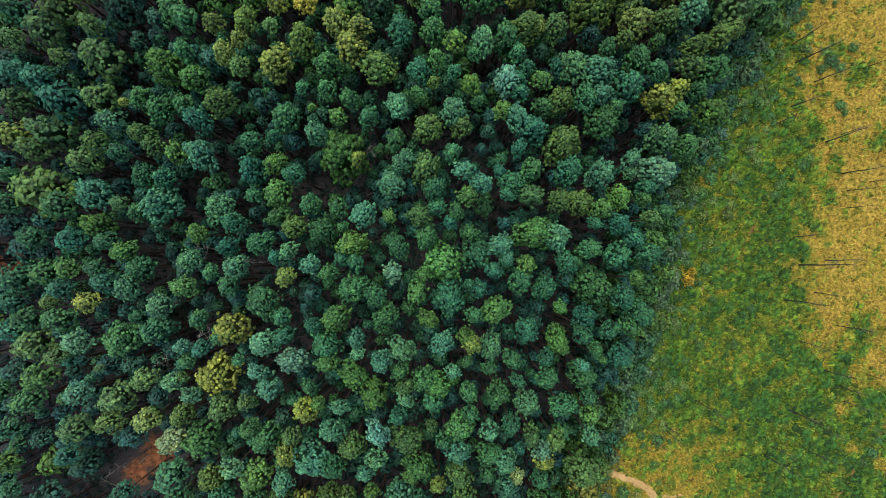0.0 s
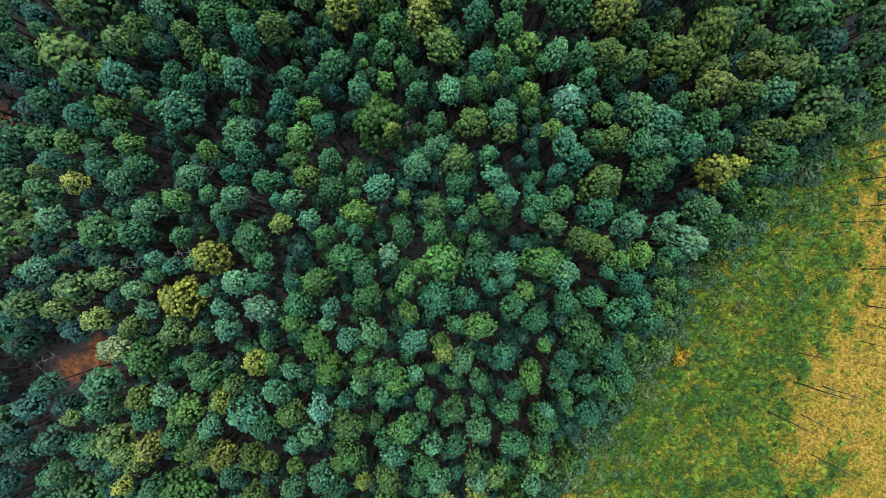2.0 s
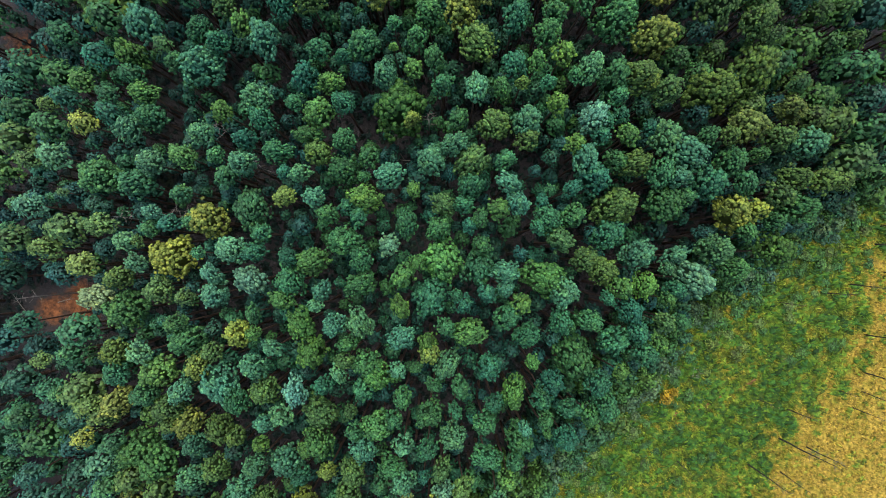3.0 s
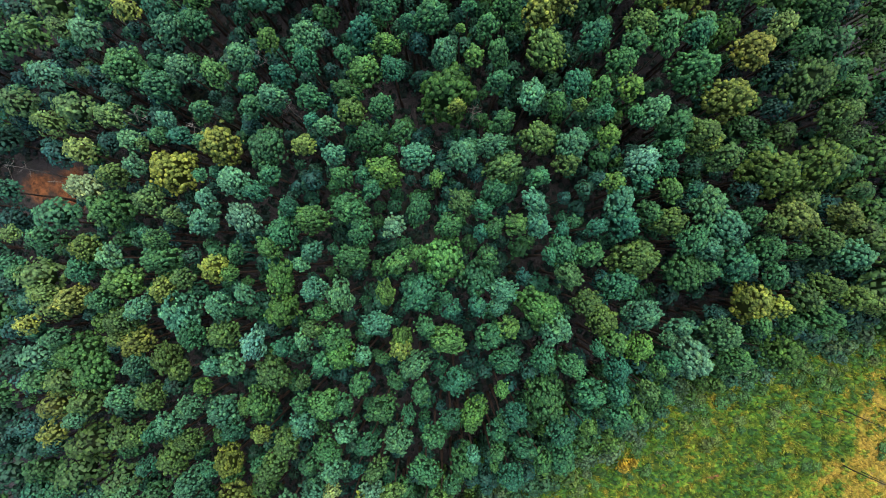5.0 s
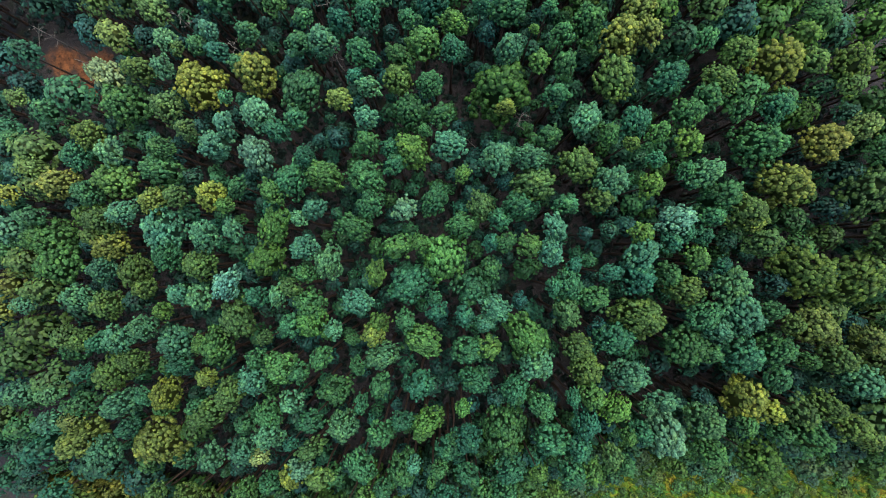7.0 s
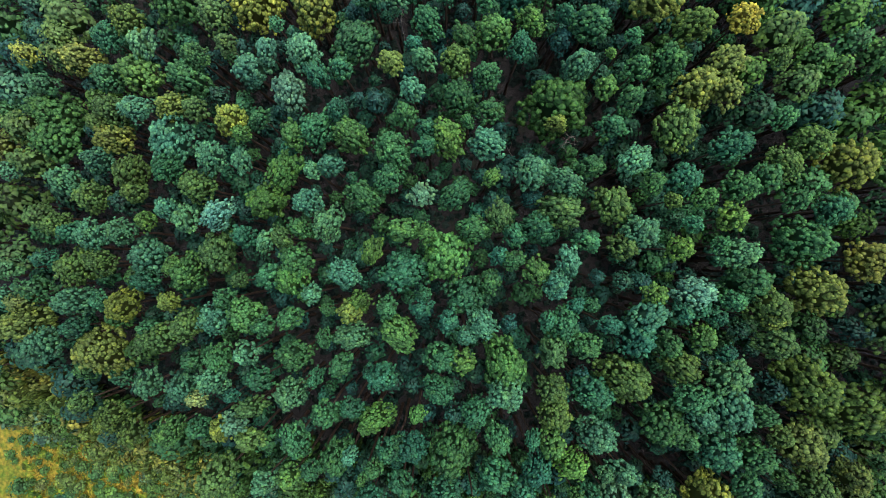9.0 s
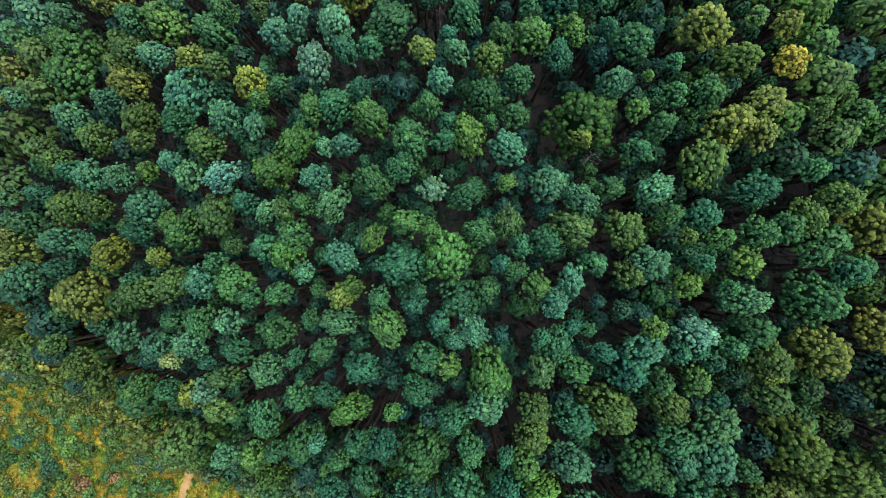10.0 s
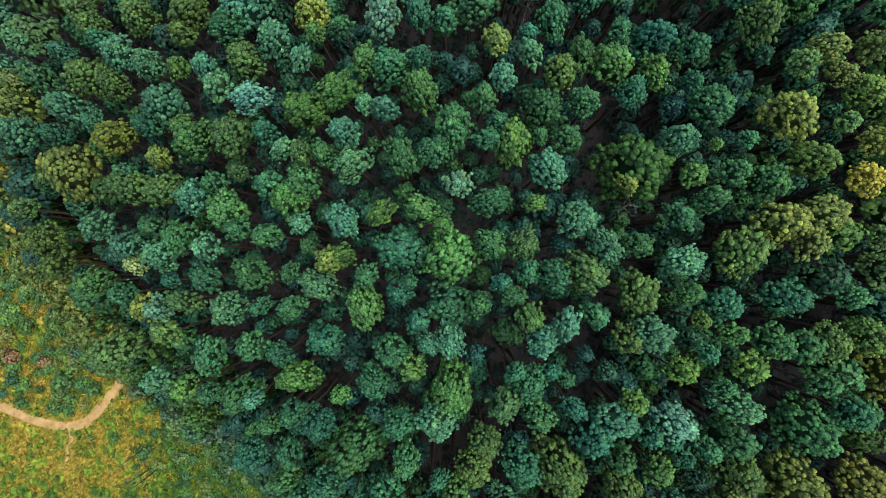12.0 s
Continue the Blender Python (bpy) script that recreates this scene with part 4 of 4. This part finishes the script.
def stem_mesh(seed):
    r = random.Random(seed)
    verts, faces = [], []
    for _ in range(4):
        w = r.uniform(0, 6.28)
        tube(verts, faces, (0, 0, -0.04), (0.25 * math.cos(w), 0.25 * math.sin(w), 0.6), 0.03, 0.01, 5)
    return mesh_from("stem", verts, faces, GREY_BARK, True)


SHRUBS = [shrub_mesh(400 + i) for i in range(6)]
STEM = stem_mesh(420)
SHRUB_HUES = {
    "blue": ((0.028, 0.090, 0.046), "dense blue-green bush at the edge of the wood"),
    "green": ((0.042, 0.104, 0.028), "dense green bush at the edge of the wood"),
    "olive": ((0.074, 0.122, 0.030), "olive-green bush at the edge of the wood"),
    "grey": ((0.050, 0.100, 0.054), "dense grey-green bush at the edge of the wood"),
    "straw": ((0.115, 0.135, 0.034), "low yellow-green bush at the meadow's edge"),
    "yellow": ((0.22, 0.165, 0.020), "bright golden-yellow bush beside a worn path"),
    "brown": ((0.150, 0.105, 0.060), "withered brownish bush among green bushes"),
}


def shrub(x, y, high, wide, hue):
    r = random.Random(round(x * 53 + y * 211))
    colour, label = SHRUB_HUES[hue]
    if high > 3.2:
        ob = tagged(new("young_tree"), label.replace("bush", "young tree"), "young tree", "young trees at the edge of the wood")
    else:
        ob = tagged(new("shrub"), label, "bush", "bushes at the edge of the wood")
    ob.location = (x, y, -0.05)
    turn = r.uniform(0, 6.28)
    for name, me in (("foliage", r.choice(SHRUBS)), ("stem", STEM)):
        part = new(name, me)
        part.parent = ob
        part.scale, part.rotation_euler = (wide, wide * r.uniform(0.8, 1.1), high), (0, 0, turn)
        if name == "foliage":
            part.color = shaded(colour, r)


shrub(36.4, -3.3, 2.6, 2.0, "yellow")
shrub(37.1, -2.2, 2.2, 1.4, "yellow")
shrub(24.2, -31.0, 1.7, 2.6, "olive")
shrub(23.4, -32.6, 1.8, 2.2, "green")
shrub(26.1, -44.5, 1.6, 2.2, "brown")
shrub(25.6, -40.7, 1.4, 1.6, "brown")
for x, y, wide in [
    (58.2, 29.2, 2.2), (56.9, 28.0, 1.8), (59.6, 28.3, 1.6), (57.6, 30.6, 1.7), (59.7, 22.6, 1.7), (60.4, 21.5, 1.2), (61.6, 31.2, 1.9), (55.0, 14.6, 1.4), (54.0, 13.6, 1.6),
    (50.6, 10.8, 1.7), (49.8, 9.2, 1.4), (46.0, -7.6, 1.6), (45.0, -8.8, 1.3), (43.5, -13.0, 1.5), (63.8, -29.0, 2.0), (62.5, -30.4, 1.6), (64.9, -27.2, 1.5),
]:
    shrub(x, y, 0.55 * wide, wide, "green")


def edge_shrubs():
    r = random.Random(21)
    spots = []
    for _ in range(4000):
        y = r.uniform(-58, 44)
        off = r.uniform(-4.0, 3.2) if r.random() < 0.88 else r.uniform(3, 8)
        x = edge_x(y) + off
        wide = r.uniform(1.2, 3.0) if off < 1 else r.uniform(0.9, 2.0)
        if way_distance(x, y) < wide * 0.6 or math.hypot(x - 26, y + 31.0) < 4.6 or any(math.hypot(x - a, y - b) < 0.37 * (wide + w) for a, b, w in spots) or len(spots) > 270:
            continue
        spots.append((x, y, wide))
        high = max(0.7, wide * r.uniform(0.5, 0.8) + max(0, -off) * r.uniform(0.3, 0.9))
        shrub(x, y, high, wide, r.choice(("blue", "grey", "green", "olive", "grey") if off < 1.5 else ("olive", "green", "green")))


edge_shrubs()


def edge_saplings():
    """Young leafy trees that close the gap between the tall pines and the bushes."""
    r = random.Random(23)
    spots = []
    for _ in range(6000):
        y = r.uniform(-56, 42)
        off = r.uniform(-10.0, -0.6)
        x, wide = edge_x(y) + off, r.uniform(1.9, 3.6)
        if math.hypot(x - 27, y + 33.0) < 4.2 or way_distance(x, y) < wide * 0.5 or any(math.hypot(x - a, y - b) < 0.31 * (wide + w) for a, b, w in spots) or len(spots) > 285:
            continue
        spots.append((x, y, wide))
        shrub(x, y, min(8.5, max(3.25, 2.4 - off * r.uniform(0.4, 0.85))), wide, r.choice(("blue", "green", "blue", "grey", "green") if y > -31 else ("green", "straw", "olive", "olive", "straw")))


edge_saplings()


def thicket():
    """Bushes inside the bend of the footpath."""
    r = random.Random(31)
    spots = []
    for _ in range(600):
        x, y, wide = r.uniform(18, 31.5), r.uniform(-58, -34), r.uniform(0.9, 2.4)
        if way_distance(x, y) < wide * 0.6 or any(math.hypot(x - a, y - b) < 0.36 * (wide + w) for a, b, w in spots) or len(spots) > 90:
            continue
        spots.append((x, y, wide))
        shrub(x, y, wide * r.uniform(0.6, 0.9), wide, r.choice(("green", "green", "green", "olive", "straw", "blue")))


thicket()


def bare_trunk_mesh(seed):
    """A thin standing stem, 1 m high before scaling, with short twigs towards its tip."""
    r = random.Random(seed)
    verts, faces = [], []
    last = Vector((0, 0, 0))
    for k in range(5):
        nxt = Vector((r.uniform(-0.006, 0.006), r.uniform(-0.006, 0.006), (k + 1) / 5))
        tube(verts, faces, last, nxt, 0.012 - 0.0018 * k, 0.012 - 0.0018 * (k + 1), 6)
        last = nxt
    stem = len(faces)
    for k in range(22):
        z, w = r.uniform(0.45, 0.99), r.uniform(0, 6.28)
        far = r.uniform(0.05, 0.14) * (1.4 - z)
        tube(verts, faces, (0, 0, z), (far * math.cos(w), far * math.sin(w), z + 0.05), 0.0024, 0.0008, 3)
    me = mesh_from("trunk", verts, faces, GREY_BARK, True)
    me.materials.append(PALE_TWIG)
    me.polygons.foreach_set("material_index", [0] * stem + [1] * (len(faces) - stem))
    return me


PALE_TWIG = bark_material("pale_twigs", (0.09, 0.085, 0.055), (0.19, 0.175, 0.115))
BARE_TRUNKS = [bare_trunk_mesh(500 + i) for i in range(4)]


def bare_tree(x, y, high):
    r = random.Random(round(x * 71 + y * 37))
    tree = tagged(new("bare_tree"), "thin leafless grey tree standing in the meadow", "bare tree", "bare trees in the meadow")
    tree.location, tree.rotation_euler = (x, y, -0.1), (r.uniform(-0.05, 0.05), r.uniform(-0.05, 0.05), r.uniform(0, 6.28))
    part = new("trunk", r.choice(BARE_TRUNKS))
    part.parent, part.scale = tree, (high, high, high)


for x, y, high in [
    (53.1, 29.1, 10.4), (56.0, 26.2, 8.4), (52.5, 31.6, 8.4), (64.0, 28.5, 6.6), (52.5, 22.5, 8.0), (49.9, 19.7, 6.8),
    (57.6, 17.2, 9.5), (59.9, 18.3, 6.3), (59.8, 12.4, 9.3), (64.1, 11.2, 6.1), (57.5, 8.5, 4.6), (60.7, 9.9, 6.4),
    (60.6, 7.3, 6.4), (48.1, 2.3, 5.5), (52.6, 2.9, 7.4), (47.5, 8.8, 4.2), (45.0, 15.7, 5.6), (53.5, -1.2, 11.4),
    (57.4, -0.5, 8.8), (55.7, -5.3, 7.0), (51.1, -6.4, 10.8), (59.0, -10.2, 7.5), (61.3, -10.5, 6.3), (42.0, -10.5, 6.0),
    (53.4, -12.5, 7.1), (57.0, -16.9, 7.5), (59.2, -19.2, 6.3), (63.5, -17.5, 5.9), (59.8, -21.4, 7.1), (51.5, -22.6, 9.9),
]:
    bare_tree(x, y, high)
for x, y, high in [
    (37.6, -21.2, 8.7), (33.4, -25.7, 6.8), (31.4, -27.1, 6.2), (48.1, -29.4, 7.9), (48.7, -28.0, 6.8), (54.6, -28.8, 6.3),
    (61.8, -24.5, 5.9), (56.0, -25.1, 6.3), (30.5, -25.5, 4.6), (33.1, -24.9, 7.1),
]:
    bare_tree(x, y, high)


def scattered(r, count):
    """Places in the meadow clear of the footpaths."""
    x, y = r.uniform(12, 72, count), r.uniform(-56, 40, count)
    ok = x > edge_x(y) - 3 + r.uniform(-1.5, 1.5, len(x))
    for _, wide, line in FOOTPATHS:
        for (ax, ay), (bx, by) in zip(line, line[1:]):
            k = np.clip(((x - ax) * (bx - ax) + (y - ay) * (by - ay)) / ((bx - ax) ** 2 + (by - ay) ** 2), 0, 1)
            ok &= np.hypot(x - ax - k * (bx - ax), y - ay - k * (by - ay)) > (wide * 0.5 + 0.04 * np.sin(x * 2.1 + y * 3.3) + 0.16 if wide > 0.39 else wide * 0.5 * (np.sin(x * 0.75 + 1.1) > -0.2) - 0.04)
    return x[ok], y[ok]


def grass_clumps():
    """Tufts of six bent blades each, all in one mesh."""
    r = np.random.default_rng(5)
    x, y = scattered(r, 78000)
    keep = ripple(x, y, 21, 1.3) + 0.6 * ripple(x, y, 22, 4.0) + 0.9 * dryness(x, y) + r.normal(0, 0.3, len(x)) > -0.15
    x, y = np.repeat(x[keep], 6), np.repeat(y[keep], 6)
    n = len(x)
    size = np.repeat(r.uniform(0.3, 0.85, n // 6), 6) * r.uniform(0.75, 1.25, n) * (1 - 0.45 * dryness(x, y))
    turn, lean = r.normal(0.65, 1.3, n), r.uniform(0.35, 1.35, n)
    way = np.stack([np.cos(turn) * np.sin(lean), np.sin(turn) * np.sin(lean), np.cos(lean)], -1)
    side = np.stack([-np.sin(turn), np.cos(turn), 0 * turn], -1) * (size * 0.17)[:, None]
    foot = np.stack([x, y, 0 * x - 0.06], -1)
    long = way * size[:, None]
    v = np.stack([foot - side, foot + long, foot + side], 1).reshape(-1, 3)
    faces = np.arange(3 * n).reshape(-1, 3).tolist()
    tagged(new("grass", with_meadow(mesh_from("grass", v.tolist(), faces, GRASS))), "tufted yellow-green meadow grass", "grass", "", "stuff")


def meadow_tussocks():
    """Tussocks of matted grass and herbs, drawn out along the lie of the land."""
    r = np.random.default_rng(9)
    x, y = scattered(r, 90000)
    dry = dryness(x, y)
    keep = ripple(x, y, 8, 2.0) + 0.6 * ripple(x, y, 12, 5.0) - 0.75 * dry + r.normal(0, 0.25, len(x)) > 0.12
    x, y, dry = x[keep], y[keep], dry[keep]
    n = len(x)
    shape = np.array(ICO_V)
    size = r.uniform(0.14, 0.40, n) * (1 - 0.4 * dry)
    v = shape[None] * (1 + r.uniform(-0.45, 0.45, (n, len(shape), 1)))
    v = v * np.stack([size * r.uniform(1.0, 2.4, n), size * r.uniform(0.55, 1.0, n), size * r.uniform(0.9, 2.3, n)], -1)[:, None]
    turn = radians(38) + r.normal(0, 0.4, n)
    c, q = np.cos(turn)[:, None], np.sin(turn)[:, None]
    v = np.stack([v[..., 0] * c - v[..., 1] * q + x[:, None], v[..., 0] * q + v[..., 1] * c + y[:, None], v[..., 2]], -1)
    some = np.array([f for f in ICO_F if sum(ICO_V[i][2] for i in f) > -0.2])
    faces = (some[None] + (np.arange(n) * len(shape))[:, None, None]).reshape(-1, 3)
    me = with_meadow(mesh_from("meadow_tussocks", v.reshape(-1, 3).tolist(), faces.tolist(), HERBS, True))
    tagged(new("meadow_tussocks", me), "matted green and straw-yellow tussocks covering the meadow", "grass", "", "stuff")


def herb_clumps():
    """Leafy clumps of fern and tall herbs in the lush strip beside the wood."""
    r = np.random.default_rng(33)
    x, y = scattered(r, 60000)
    ok = (ripple(x, y, 8, 2.0) + 0.7 * ripple(x, y, 34, 6.0) - 2.2 * dryness(x, y) + r.normal(0, 0.2, len(x)) > 0.0) & (r.random(len(x)) < 0.55)
    x, y = x[ok], y[ok]
    n = len(x)
    size, first = r.uniform(0.28, 0.72, n), r.uniform(0, 6.28, n)
    w = first[:, None] + np.arange(10) * 0.6283 + r.uniform(-0.2, 0.2, (n, 10))
    d = size[:, None] * np.where(np.arange(10) % 2, r.uniform(0.85, 1.3, (n, 10)), r.uniform(0.35, 0.6, (n, 10)))
    high = size * r.uniform(0.6, 1.1, n)
    ring = np.stack([x[:, None] + d * np.cos(w), y[:, None] + d * np.sin(w), high[:, None] * np.where(np.arange(10) % 2, r.uniform(0.1, 0.6, (n, 10)), r.uniform(0.2, 0.5, (n, 10)))], -1)
    top = np.stack([x + 0.2 * size, y + 0.1 * size, high], -1)[:, None]
    fan = np.array([(0, 1 + i, 1 + (i + 1) % 10) for i in range(10)])
    faces = (fan[None] + (np.arange(n) * 11)[:, None, None]).reshape(-1, 3)
    me = with_meadow(mesh_from("fern_clumps", np.concatenate([top, ring], 1).reshape(-1, 3).tolist(), faces.tolist(), FERNS))
    tagged(new("fern_clumps", me), "bright green ferns and tall herbs in the lush meadow strip", "ferns", "", "stuff")


meadow_tussocks()
grass_clumps()
herb_clumps()


# ---- undergrowth ----
def undergrowth():
    """Ferns and brush added over the forest floor to darken it between the trees."""
    r = np.random.default_rng(17)
    x, y = r.uniform(-66, 50, 20000), r.uniform(-52, 52, 20000)
    ok = (x < edge_x(y) - 2) & ((np.abs(x) / 68) ** 3 + (np.abs(y) / 52) ** 3 < 1)
    for a, b, c in GAPS[:3]:
        ok &= np.hypot(x - a, y - b) > c * r.uniform(0.45, 1.0, len(x))
    x, y = x[ok], y[ok]
    n = len(x)
    size, first = r.uniform(0.22, 0.6, n), r.uniform(0, 6.28, n)
    w = first[:, None] + np.arange(8) * 0.785 + r.uniform(-0.2, 0.2, (n, 8))
    d = size[:, None] * np.where(np.arange(8) % 2, r.uniform(0.8, 1.2, (n, 8)), r.uniform(0.55, 0.8, (n, 8)))
    ring = np.stack([x[:, None] + d * np.cos(w), y[:, None] + d * np.sin(w), r.uniform(0.05, 0.4, (n, 8)) * size[:, None]], -1)
    top = np.stack([x, y, size * r.uniform(0.5, 0.9, n)], -1)[:, None]
    v = np.concatenate([top, ring], 1).reshape(-1, 3)
    fan = np.array([(0, 1 + i, 1 + (i + 1) % 8) for i in range(8)])
    faces = (fan[None] + (np.arange(n) * 9)[:, None, None]).reshape(-1, 3)
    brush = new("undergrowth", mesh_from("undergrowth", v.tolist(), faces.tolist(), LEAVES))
    # dark blue-green puts the shade of the gaps into the colour
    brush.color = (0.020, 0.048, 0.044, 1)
    tagged(brush, "added ferns and brush, coloured dark for the forest floor's shade", "undergrowth", "", "stuff")


undergrowth()


# ---- dead wood on the forest floor ----
DEAD_WOOD = bark_material("dead_wood", (0.13, 0.12, 0.11), (0.27, 0.25, 0.23))


def dead_branch(x, y, z, long, turn, lean, label):
    """A bleached, forked branch."""
    r = random.Random(round(x * 17 + y * 5))
    verts, faces = [], []
    tube(verts, faces, (0, 0, 0), (long * 0.5, 0.03 * long, 0.02), 0.05, 0.04, 6)
    tube(verts, faces, (long * 0.5, 0.03 * long, 0.02), (long, 0, 0.1), 0.04, 0.012, 6)
    for k in range(4):
        a = long * (0.3 + 0.16 * k)
        tube(verts, faces, (a, 0.02 * long, 0.02), (a + long * 0.22, (-1) ** k * long * r.uniform(0.12, 0.25), r.uniform(0.02, 0.3)), 0.02, 0.006, 5)
    ob = tagged(new("dead_branch", mesh_from("dead_branch", verts, faces, DEAD_WOOD, True)), label, "branch", "dead branches in the wood")
    ob.matrix_world = pose(x, y, z, 0, -lean, turn)


dead_branch(-44.6, -30.6, 0.06, 2.6, 40, 3, "bleached forked branch lying on bare red earth")
dead_branch(-9.0, 10.0, 0.02, 4.2, 200, 5, "bleached forked branch lying on dark forest floor")
dead_branch(-39.0, 14.5, 0.02, 5.5, 160, 8, "bleached forked branch lying on dark forest floor")
dead_branch(-47.5, -34.0, 0.02, 3.4, 150, 6, "bleached forked branch lying on dark forest floor")


# ---- standing dead wood ----
def dead_limb_mesh():
    """A bare limb 1 m long along x with a few twigs."""
    r = random.Random(610)
    verts, faces = [], []
    tube(verts, faces, (0, 0, 0), (0.55, 0.03, 0.10), 0.024, 0.015, 5)
    tube(verts, faces, (0.55, 0.03, 0.10), (1.0, -0.02, 0.26), 0.015, 0.005, 5)
    for k in range(5):
        a = 0.3 + 0.13 * k
        tube(verts, faces, (a, 0.02, 0.18 * a), (a + 0.2, (-1) ** k * r.uniform(0.12, 0.24), 0.18 * a + r.uniform(0.0, 0.15)), 0.008, 0.003, 4)
    return mesh_from("branch", verts, faces, DEAD_WOOD, True)


DEAD_LIMB, DEAD_TRUNK = dead_limb_mesh(), trunk_mesh(620, DEAD_WOOD)


def dead_pine(x, y, high):
    """A dead pine: a bleached trunk that still carries its upper limbs."""
    r = random.Random(round(x * 19 + y * 43))
    tree = tagged(new("dead_pine"), "bleached leafless dead pine among green crowns", "dead tree", "dead pines of the wood")
    tree.location = (x, y, -0.06)
    trunk = new("trunk", DEAD_TRUNK)
    trunk.parent, trunk.scale = tree, (0.085, 0.085, high)
    for k in range(9):
        limb = new("branch", DEAD_LIMB)
        limb.parent = tree
        limb.location = (0, 0, high * (0.62 + 0.042 * k))
        limb.scale, limb.rotation_euler = (r.uniform(0.8, 1.6) * (1 - 0.05 * k),) * 3, (0, r.uniform(-0.2, 0.1), 2.4 * k + r.uniform(-0.4, 0.4))


for x, y, high in [(-35.5, -13.5, 15.5), (-24.2, -0.8, 16.5), (-30.2, 1.1, 16.0), (-9.0, 13.6, 15.0), (-30.2, -9.8, 15.0), (-40.5, 13.8, 14.0), (-42.9, -28.2, 12.5)]:
    dead_pine(x, y, high)


def dead_shrub(x, y, high):
    """A bleached, leafless shrub: stems that spread from one foot and fork."""
    r = random.Random(round(x * 29 + y * 13))
    shrub_ob = tagged(new("dead_shrub"), "bleached leafless shrub among green bushes", "dead shrub", "dead shrubs at the edge of the wood")
    shrub_ob.location = (x, y, -0.04)
    for k in range(11):
        stem = new("stem", DEAD_LIMB)
        stem.parent = shrub_ob
        stem.scale, stem.rotation_euler = (high * r.uniform(0.8, 1.2),) * 3, (r.uniform(-0.4, 0.4), -r.uniform(0.35, 1.1), 0.57 * k + r.uniform(-0.2, 0.2))


for x, y, high in [(24.1, -37.6, 1.5), (14.0, -49.1, 1.6), (37.9, -12.6, 1.0), (38.8, 1.4, 1.1)]:
    dead_shrub(x, y, high)
